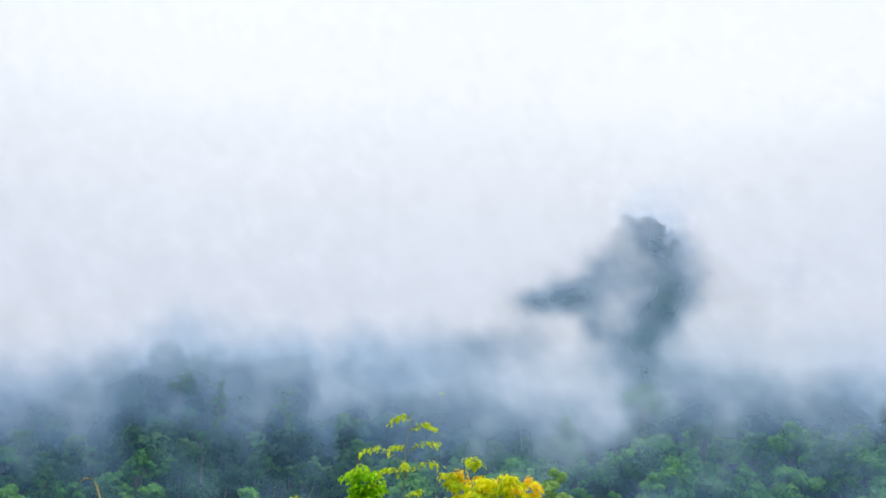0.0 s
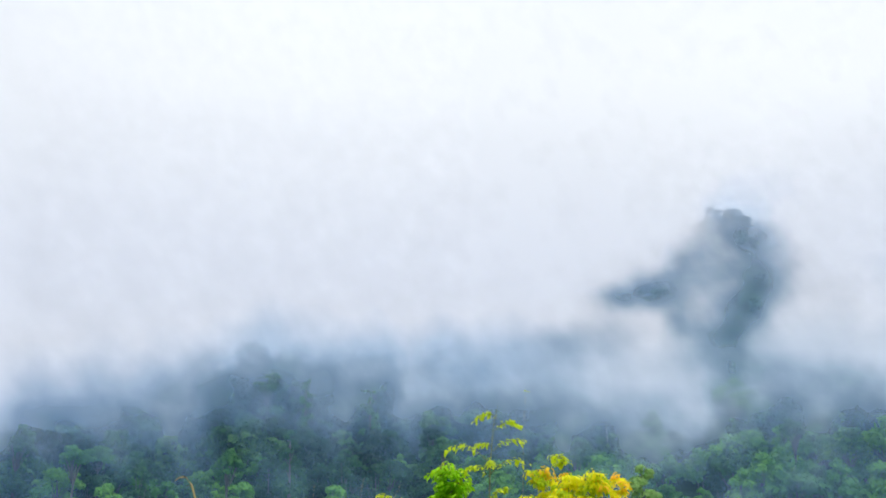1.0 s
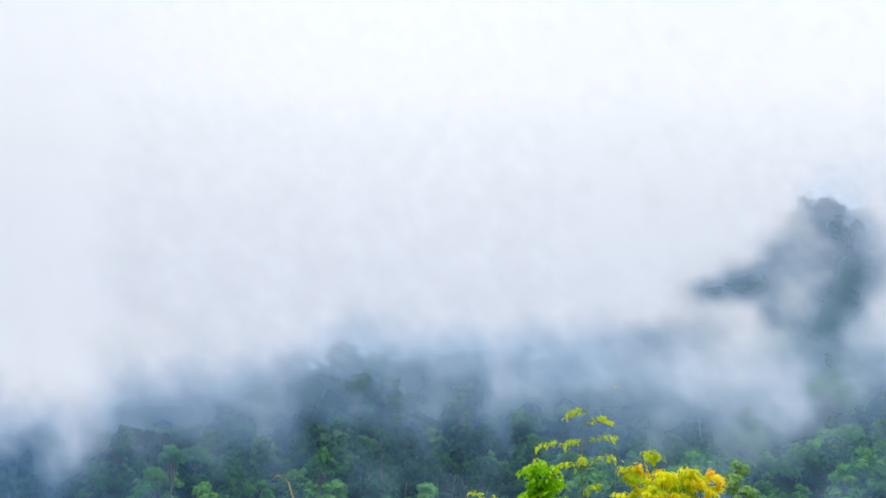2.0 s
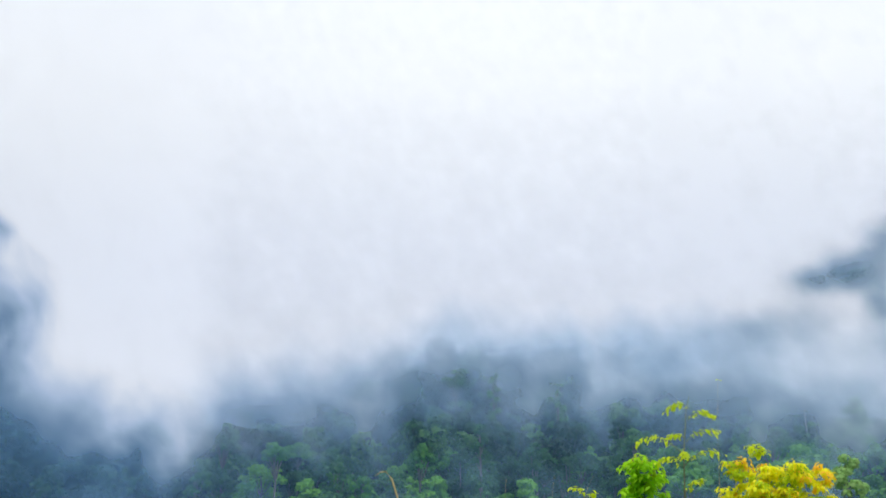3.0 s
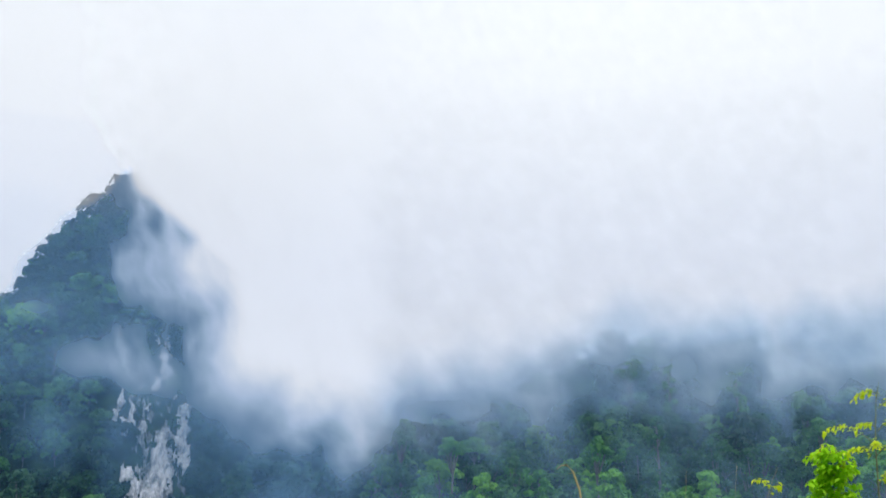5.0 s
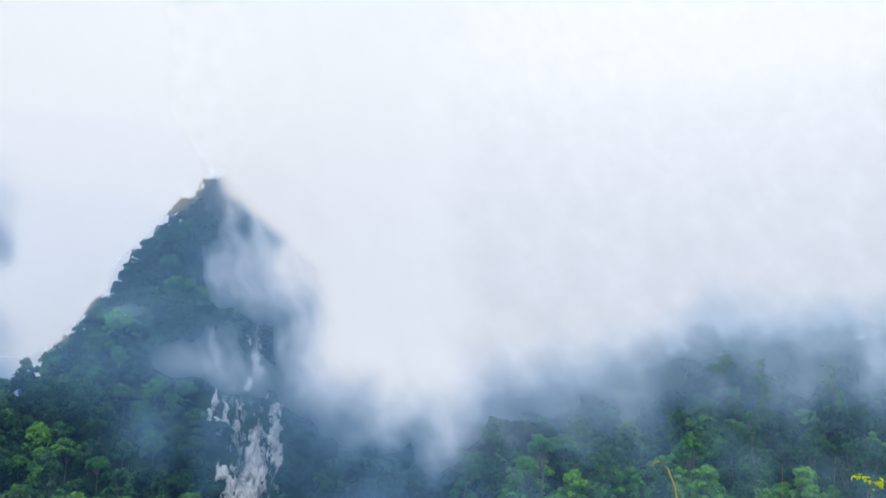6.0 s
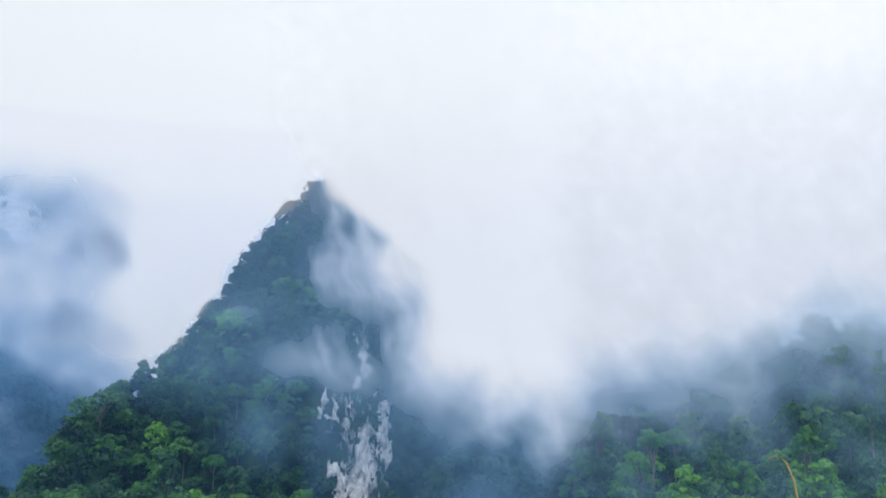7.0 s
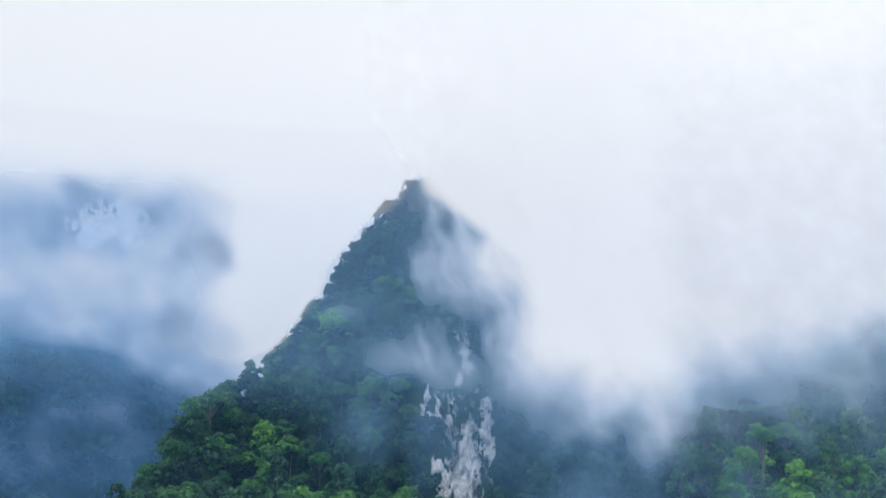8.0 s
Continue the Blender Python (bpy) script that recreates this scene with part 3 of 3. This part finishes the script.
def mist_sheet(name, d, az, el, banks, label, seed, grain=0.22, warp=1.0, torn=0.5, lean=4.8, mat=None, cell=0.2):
    """A curved see-through sheet standing in for mist at about the given distance, its opacity and haze colour painted
    per vertex to fit the camera's view.
    Each bank in it: how much the whole bank hides, what part of that this sheet carries, a factor that whitens its
    colour; all follow bearing and height angle. Towards the cliffs the tint is bluer."""
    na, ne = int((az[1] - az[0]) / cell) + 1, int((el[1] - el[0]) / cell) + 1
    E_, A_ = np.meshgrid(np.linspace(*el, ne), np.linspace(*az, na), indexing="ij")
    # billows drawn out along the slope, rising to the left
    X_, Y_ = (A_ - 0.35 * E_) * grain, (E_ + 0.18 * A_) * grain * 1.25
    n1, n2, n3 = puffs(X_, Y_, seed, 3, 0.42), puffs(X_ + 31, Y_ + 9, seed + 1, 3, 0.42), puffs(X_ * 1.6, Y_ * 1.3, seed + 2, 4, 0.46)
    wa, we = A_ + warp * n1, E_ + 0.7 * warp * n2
    clear, haze_tone = np.ones_like(A_), np.zeros_like(A_)
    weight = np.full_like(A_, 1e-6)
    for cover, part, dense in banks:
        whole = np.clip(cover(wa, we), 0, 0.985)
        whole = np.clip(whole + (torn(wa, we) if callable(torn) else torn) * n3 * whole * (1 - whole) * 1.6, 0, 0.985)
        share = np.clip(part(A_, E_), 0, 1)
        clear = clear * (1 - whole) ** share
        haze_tone = haze_tone + share * np.maximum(np.minimum(whole * dense(wa, we), 0.93), 0.93 * step(16.8, 21.0, E_))
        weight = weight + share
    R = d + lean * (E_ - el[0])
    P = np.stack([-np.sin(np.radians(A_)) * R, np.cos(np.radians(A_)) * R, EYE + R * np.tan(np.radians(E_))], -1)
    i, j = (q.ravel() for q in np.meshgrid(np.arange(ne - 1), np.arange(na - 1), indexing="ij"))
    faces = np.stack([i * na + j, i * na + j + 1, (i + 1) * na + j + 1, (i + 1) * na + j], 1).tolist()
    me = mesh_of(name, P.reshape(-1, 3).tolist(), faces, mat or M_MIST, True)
    for key, v in (("mist_opacity", 1 - clear), ("haze_tone", haze_tone / weight + 0.07 * step(12, 25, E_)), ("tint", step(10, 36, A_))):
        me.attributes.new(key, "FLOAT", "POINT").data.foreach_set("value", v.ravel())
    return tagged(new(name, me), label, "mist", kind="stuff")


# the mist's lower edge along the hills: bearing, height angle; and how softly it thins out downwards
EDGE = np.array([(-40, 7.6), (-22, 7.8), (-16, 8.1), (-13.2, 8.2), (-11, 8.8), (-9, 7.0), (-6, 6.7), (-3, 7.4), (1, 7.6), (4.5, 7.8), (6.2, 7.0), (7.6, 8.6), (10.5, 8.5), (13.6, 9.3), (15.6, 8.6), (17.5, 7.5), (20, 7.2), (24, 6.6), (27, 5.8), (31, 4.7), (34, 4.4), (40, 4.4)])
# gaps torn in the mist before the peak: bearing, height angle, half-widths, how much they clear
GAPS = [(-10.9, 16.6, 1.1, 1.0, 0.26), (-12.9, 16.6, 0.7, 0.6, 0.10), (-11.6, 15.1, 1.9, 1.2, 0.38), (-12.4, 13.2, 1.7, 1.3, 0.40), (-11.9, 11.6, 1.3, 1.1, 0.36), (-10.9, 10.2, 0.9, 1.0, 0.38), (-10.4, 8.8, 2.2, 1.0, 0.18),
        (-6.9, 13.1, 1.1, 0.8, 0.42), (-5.1, 12.7, 1.4, 0.6, 0.42), (-8.2, 14.2, 0.9, 0.9, 0.24), (-8.2, 11.6, 0.9, 1.3, 0.20), (-9.4, 10.6, 1.2, 1.3, 0.17), (-9.7, 12.8, 1.6, 2.2, 0.16), (-18.0, 13.4, 2.6, 1.9, 0.07), (-12.0, 17.8, 3.6, 1.6, 0.09),
        (1.0, 9.6, 5.0, 1.6, 0.10), (-2.6, 10.6, 3.0, 1.2, 0.10)]


def opening(a, e):
    """Where the cloud thins towards the bright part of the sky."""
    return 1 - 0.72 * step(14, 22, e) * step(16, -14, a)


def valley_cover(a, e):
    """How much the mist over the valley hides: thin between the trees, closed over the ridge."""
    over = e - np.interp(a, EDGE[:, 0], EDGE[:, 1])
    m = 0.27 + 0.02 * step(4, 9, a) + 0.14 * step(6, -4, a) + 0.20 * step(-4.8, -0.8, over) + 0.28 * step(-2.6, 1.2, over) + 0.18 * step(-0.6, 3.4, over)
    m = np.minimum(m, 0.965) + 0.02 * step(2, 6, over)
    for a0, e0, ra, re, clear in GAPS:
        m = m - clear * lump(a, e, a0, e0, ra, re)
    # shreds hanging down before the trees
    m = m + 0.09 * lump(a, e, 5.9, 6.6, 0.8, 1.6) + 0.14 * lump(a, e, -8.6, 6.4, 1.3, 1.0) + 0.14 * lump(a, e, 10.0, 5.6, 0.5, 1.5)
    return m


# base opacity of the haze painted before the cliffs; then the karst's skyline: height angle, bearing
HAZE = 0.25
SKYLINE = np.array([(8.6, 48.5), (9.5, 47.6), (11.6, 46.2), (13.0, 45.3), (14.6, 44.5), (15.8, 43.5), (17.05, 42.2), (17.8, 41.3), (18.9, 40.3), (19.5, 38.2), (21.0, 35.0)])


def beside_karst(a, e):
    """1 beyond the karst's skyline, where the front sheet's haze is coloured white."""
    return step(-0.05, 0.35, a - np.interp(e, SKYLINE[:, 0], SKYLINE[:, 1])) * step(8, 9, e)


def karst_cover(a, e):
    """How much the mist round the karst hides: torn over its slope, thick beside the cliff."""
    flank = step(39.6, 33.4, a - 0.12 * (e - 8.0))
    m = 0.06 + HAZE * step(5.0, 8.5, e) + 0.10 * step(14.5, 18.8, e) * (1 - beside_karst(a, e))
    m = np.maximum(m, 0.98 * flank * (0.30 + 0.70 * step(2.2, 9.4, e + 0.25 * np.clip(32 - a, -3, 5))))
    m = np.maximum(m, (0.60 + 0.30 * step(40, 36.5, a)) * step(41.7, 40.1, a + 0.10 * (e - 14)) * step(7.8, 13.6, e))
    m = m + 0.20 * step(41.8, 40.4, a) * step(0, 4, e) * step(12, 8, e) * (1 - flank)
    m = m - 0.16 * lump(a, e, 39.3, 15.7, 0.5, 0.8) - 0.16 * lump(a, e, 37.7, 15.1, 0.6, 1.0)
    m = m + 0.26 * lump(a, e, 43.4, 5.0, 1.9, 1.5) + 0.20 * lump(a, e, 42.0, 8.6, 1.6, 0.9) + 0.10 * lump(a, e, 44.6, 11.2, 1.6, 0.7) + 0.05 * lump(a, e, 47.5, 5.9, 1.6, 0.8)
    top = step(14.4, 18.2, e - 0.9 * (a - 39.5))
    wide = step(18.8, 22.0, e)
    m = np.maximum(m, 0.97 * top * step(43.0 + 5.0 * wide, 39.8 - 3.0 * wide, a))
    hang = puffs(a * 0.9 - 0.3 * e, e * 0.34, 77, 3) + 0.5 * puffs(a * 1.9 - 0.5 * e, e * 0.7, 78, 2)
    m = m + 0.34 * hang * m * (1 - m) * step(43, 41, a) * step(6, 9.5, e) * step(18.5, 16.5, e)
    return m


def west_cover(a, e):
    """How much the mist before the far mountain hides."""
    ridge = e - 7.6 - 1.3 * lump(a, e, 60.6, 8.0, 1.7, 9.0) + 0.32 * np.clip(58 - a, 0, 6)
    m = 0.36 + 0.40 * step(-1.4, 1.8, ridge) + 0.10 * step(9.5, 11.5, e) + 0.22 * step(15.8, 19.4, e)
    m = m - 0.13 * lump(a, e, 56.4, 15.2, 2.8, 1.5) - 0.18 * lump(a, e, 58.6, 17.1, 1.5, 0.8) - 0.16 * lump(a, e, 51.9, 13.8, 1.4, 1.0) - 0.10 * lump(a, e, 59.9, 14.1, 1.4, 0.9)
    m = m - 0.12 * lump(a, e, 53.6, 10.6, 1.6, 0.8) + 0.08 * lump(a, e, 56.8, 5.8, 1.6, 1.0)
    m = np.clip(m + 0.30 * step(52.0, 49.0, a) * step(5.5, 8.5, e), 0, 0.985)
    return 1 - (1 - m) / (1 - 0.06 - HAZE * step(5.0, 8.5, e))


def valley_tone(a, e):
    """Shade painted into the valley mist's colour: darker low down, whiter with height."""
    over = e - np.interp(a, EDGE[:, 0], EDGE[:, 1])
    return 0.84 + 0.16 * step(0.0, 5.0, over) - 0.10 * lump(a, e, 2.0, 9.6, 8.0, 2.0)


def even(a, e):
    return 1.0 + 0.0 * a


# Brightness painted into the cliff mist: whiter with height and beyond the skyline.
def cliff_tone(a, e):
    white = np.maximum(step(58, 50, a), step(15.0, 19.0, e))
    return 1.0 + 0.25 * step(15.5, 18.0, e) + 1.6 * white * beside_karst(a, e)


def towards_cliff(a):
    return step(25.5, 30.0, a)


# Sheets with painted opacity and haze, patterned to fit the camera's view.
mist_sheet("mist_bank", 292, (-38, 82), (0.5, 33), [(valley_cover, lambda a, e: 0.42 * (1 - towards_cliff(a)) * opening(a, e), valley_tone), (karst_cover, lambda a, e: towards_cliff(a), cliff_tone)],
           "torn mist sheet before forest and karst, thin blue haze painted in", 3, grain=0.25, warp=0.55, torn=lambda a, e: 0.45 - 0.25 * step(30, 34, a) - 0.14 * step(40.5, 42.5, a) - 0.06 * beside_karst(a, e))
mist_sheet("mist_bank", 386, (-38, 36), (0.5, 33), [(valley_cover, lambda a, e: (0.36 + 0.06 * step(-2, 6, a)) * step(35, 31.5, a) * opening(a, e), valley_tone)], "soft white mist lying along the forest hills", 8, warp=0.6, torn=0.4)
mist_sheet("mist_bank", 538, (-38, 37), (2, 33), [(valley_cover, lambda a, e: 0.42 * opening(a, e) * step(36, 33, a), valley_tone)], "pale mist drifting before the hidden peak", 15, warp=0.5, torn=0.45)
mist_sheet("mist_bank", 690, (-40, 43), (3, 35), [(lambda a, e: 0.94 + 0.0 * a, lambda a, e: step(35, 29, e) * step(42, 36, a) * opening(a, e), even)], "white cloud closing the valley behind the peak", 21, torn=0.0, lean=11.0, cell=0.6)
mist_sheet("mist_bank", 458, (35, 82), (0.0, 33), [(west_cover, even, even)], "mist sheet before the far mountain, shade and blue haze painted in", 30, grain=0.20, warp=0.9, torn=0.42, lean=7.3, mat=M_WEST)


# ---- the plants close by ----
def leaf_mesh(seed, long, wide, mat):
    """One pointed leaf, folded along its rib and drooping to its tip; it points along +y."""
    r = random.Random(seed)
    verts, faces = [], []
    for k in range(5):
        t = k / 4
        w = wide * (0.10, 0.42, 0.50, 0.34, 0.02)[k] * r.uniform(0.85, 1.15)
        z = -long * (0.10 * t + 0.28 * t * t) * r.uniform(0.7, 1.3)
        for q in (-1, 0, 1):
            verts.append((q * w + 0.04 * long * math.sin(3 * t + seed), long * t, z + abs(q) * w * 0.35))
    for k in range(4):
        for q in (0, 1):
            faces.append((3 * k + q, 3 * k + q + 1, 3 * k + q + 4, 3 * k + q + 3))
    return mesh_of("leaf", verts, faces, mat)


def curve_point(p, t):
    a, b, c = p
    return a * ((1 - t) ** 2) + b * (2 * t * (1 - t)) + c * (t * t)


def leaf_poses(r, p, n, size):
    """Leaves in two rows along an arching twig, hanging outwards."""
    out = []
    for k in range(n):
        t = 0.18 + 0.82 * (k + r.uniform(0, 0.8)) / n
        c = curve_point(p, t)
        d = (curve_point(p, min(t + 0.05, 1.0)) - curve_point(p, t - 0.05)).normalized()
        side = d.cross(Vector((0, 0, 1))).normalized() * (1 if k % 2 else -1)
        y = (d * r.uniform(0.2, 0.9) + side * r.uniform(0.4, 1.0) + Vector((0, 0, r.uniform(-0.6, 0.3)))).normalized()
        x = y.cross(Vector((0, 0, 1)) + side * r.uniform(-0.4, 0.4)).normalized()
        z = x.cross(y)
        s = size * r.uniform(0.55, 1.3)
        m = Matrix((x * s, y * s, z * s)).transposed().to_4x4()
        m.translation = c + Vector((r.gauss(0, 0.10), r.gauss(0, 0.12), r.gauss(-0.03, 0.07))) * (size / 0.26)
        out.append(m)
    return out


def young_tree(name, az, d, label, trunk, boughs, per_bough, size, mats, seed, rest=()):
    """A young tree: trunk, arching boughs, single leaves on the nearest boughs and, deeper in, the rest of its foliage.
    Boughs: three points each (to the right, behind, up), metres from the foot; mats: a list of materials, by bough."""
    r = random.Random(seed)
    ob = tagged(new(name), label, "tree")
    base = at(az, 0, d)
    ob.location = (base.x, base.y, 0)
    ob.rotation_euler = (0, 0, radians(az))
    path = [Vector((x, 0, z)) for x, z in trunk]
    n = len(path)
    part_of("trunk", mesh_of("trunk", *tube(path, [0.042 * (1 - 0.86 * k / (n - 1)) for k in range(n)]), M_TWIG, True), ob)
    blades = {m: [leaf_mesh(seed * 10 + k, 1.0, 0.52, m) for k in range(4)] for m in set(mats)}
    for k, b in enumerate(boughs):
        p = [Vector(q) for q in b]
        part_of("bough", mesh_of("bough", *tube([curve_point(p, t / 5) for t in range(6)], [0.022 - 0.0032 * t for t in range(6)], 5), M_TWIG, True), ob)
        for m in leaf_poses(r, p, per_bough, size):
            leaf = part_of("leaf", blades[mats[k % len(mats)]][r.randrange(4)], ob)
            leaf.matrix_basis = m
    for mat in set(m for _, m in rest):
        pieces = []
        src = blades[mat] if mat in blades else [leaf_mesh(seed * 10 + k, 1.0, 0.52, mat) for k in range(4)]
        for b, m0 in rest:
            if m0 is mat:
                for m in leaf_poses(r, [Vector(q) for q in b], 26, size):
                    me = src[r.randrange(4)]
                    pieces.append(([tuple(m @ v.co) for v in me.vertices], [tuple(f.vertices) for f in me.polygons]))
        tagged(part_of("foliage", mesh_of("foliage", *joined(pieces), mat), ob), kind="stuff")
    return ob


def arcs(r, n, x0, x1, z0, z1, depth, reach):
    """Short arching twigs scattered through a crown."""
    out = []
    for k in range(n):
        x, y, z = r.uniform(x0, x1), r.uniform(-depth, depth), r.uniform(z0, z1)
        a, l = r.uniform(0, 6.283), reach * r.uniform(0.6, 1.3)
        out.append(((x, y, z), (x + 0.5 * l * math.cos(a), y + 0.5 * l * math.sin(a), z + 0.35 * l), (x + l * math.cos(a), y + l * math.sin(a), z - 0.05 * l)))
    return out


R = random.Random(5)
young_tree("sapling", 2.05, 45, "slender sapling with airy lime-green leaves on arching boughs", [(-0.12, -0.1), (-0.05, 2.0), (0.0, 3.55), (0.04, 4.73), (0.13, 5.65), (0.24, 6.58), (0.36, 7.05), (0.39, 7.2)],
           [((0.36, 0, 6.65), (0.0, 0.1, 7.15), (-0.50, 0.2, 6.68)), ((0.28, 0, 6.2), (0.75, 0.1, 6.75), (1.30, 0.1, 6.40)), ((0.18, 0, 5.35), (0.75, -0.1, 6.0), (1.45, -0.2, 5.70)),
            ((0.05, 0, 4.4), (0.7, 0.1, 5.25), (1.50, 0.2, 4.85)), ((-0.02, 0, 4.9), (-1.1, 0.2, 6.05), (-1.80, 0.3, 5.30)), ((0.0, 0, 4.3), (-0.55, -0.2, 5.0), (-0.95, -0.3, 4.5)),
            ((0.05, 0, 4.7), (0.1, -0.5, 5.1), (0.0, -0.9, 4.7)), ((0.0, 0, 3.3), (0.4, 0.1, 4.0), (0.7, 0.2, 3.8)), ((0.1, 0, 5.5), (-0.2, 0.3, 5.8), (-0.45, 0.4, 5.6))],
           44, 0.205, [M_LIME], 3)
young_tree("bright_green_tree", 4.1, 45, "dense bright green young tree beside the sapling", [(0, -0.1), (0.05, 1.5), (0.0, 3.0), (0.1, 4.3)],
           arcs(R, 16, -0.5, 0.4, 3.6, 4.75, 0.5, 0.5), 16, 0.24, [M_GREEN, M_GREEN, M_LIME], 4, rest=[(b, M_GREEN) for b in arcs(R, 80, -0.6, 0.5, 1.8, 4.6, 0.6, 0.45)])
young_tree("yellow_tree", -2.1, 46, "young tree with yellow and orange leaves", [(0, -0.1), (0.1, 1.5), (-0.1, 3.0), (0.0, 4.6)],
           arcs(R, 5, -0.45, 0.05, 4.7, 5.25, 0.4, 0.5) + arcs(R, 6, -1.6, -0.6, 4.3, 4.8, 0.5, 0.6) + arcs(R, 7, 0.2, 2.2, 4.0, 4.5, 0.5, 0.7), 16, 0.23,
           [M_LIME] * 5 + [M_ORANGE, M_YELLOW, M_ORANGE, M_YELLOW, M_ORANGE, M_LIME] + [M_YELLOW] * 5 + [M_ORANGE, M_LIME], 6,
           rest=[(b, M_YELLOW) for b in arcs(R, 100, -1.7, 2.1, 2.4, 4.25, 0.9, 0.5)] + [(b, M_ORANGE) for b in arcs(R, 14, -1.6, 2.3, 3.2, 4.5, 0.8, 0.4)] + [(b, M_LIME) for b in arcs(R, 38, -1.6, 1.6, 2.8, 4.55, 0.8, 0.5)])
young_tree("seedling_tree", 7.1, 45, "small lime-green leafy shoot of a young tree", [(0, -0.1), (0.03, 1.6), (0.0, 3.3)],
           [((0, 0, 3.1), (-0.15, 0, 3.75), (-0.40, 0.1, 3.6)), ((0, 0, 3.0), (0.2, 0, 3.6), (0.45, 0.1, 3.3))], 12, 0.26, [M_LIME], 8)

stalk = tagged(new("grass_stalk"), "tall dry yellow stalk with a hooked tip", "stalk")
foot = at(16.72, 0, 6.0)
stalk.location, stalk.rotation_euler = (foot.x, foot.y, 0), (0, 0, radians(16.72))
part_of("stem", mesh_of("stem", *tube([Vector(q) for q in ((0.06, 0, -0.05), (0.05, 0, 0.9), (0.03, 0, 1.55), (0.0, 0, 1.82), (-0.03, 0, 1.91), (-0.06, 0, 1.945), (-0.09, 0, 1.945), (-0.115, 0, 1.925))],
                                   [0.0065, 0.0062, 0.0058, 0.0052, 0.0046, 0.0040, 0.0034, 0.002], 8), M_STALK, True), stalk)
for k, z in enumerate((1.90, 1.945)):
    part_of("bract", leaf_mesh(70 + k, 0.035, 0.018, M_STALK), stalk).matrix_basis = pose(-0.02 - 0.04 * k, 0, z, 20, 0, 90 + 60 * k)


def shoot(az, d, z0, z1, slant, radius, label, leaf=None):
    """A thin bare shoot, rising from the ground among the near plants."""
    ob = tagged(new("plant_shoot"), label, "plant")
    base = at(az, 0, d)
    ob.location, ob.rotation_euler = (base.x, base.y, 0), (0, 0, radians(az))
    path = [Vector((slant * (k / 6) ** 3, 0, z1 * k / 6)) for k in range(7)]
    part_of("stem", mesh_of("stem", *tube(path, [radius * (1 - 0.11 * k) for k in range(7)], 6), M_STALK, True), ob)
    if leaf:
        for k in range(3):
            part_of("leaf", leaf_mesh(90 + k, leaf, leaf * 0.5, M_LIME), ob).matrix_basis = pose(slant, 0, z1 - 0.02 * k, 10, 0, 120 * k + 30)


shoot(11.3, 45, 0, 3.95, 0.15, 0.009, "pale slender shoot among the near bushes")
shoot(8.9, 45, 0, 4.25, 0.25, 0.008, "thin dry shoot rising beside the young trees")
shoot(7.6, 45, 0, 4.05, 0.75, 0.009, "bent pale twig standing among the bushes")
shoot(0.35, 46, 0, 7.95, 0.25, 0.008, "thin tall twig with a few leaves at its tip", 0.16)
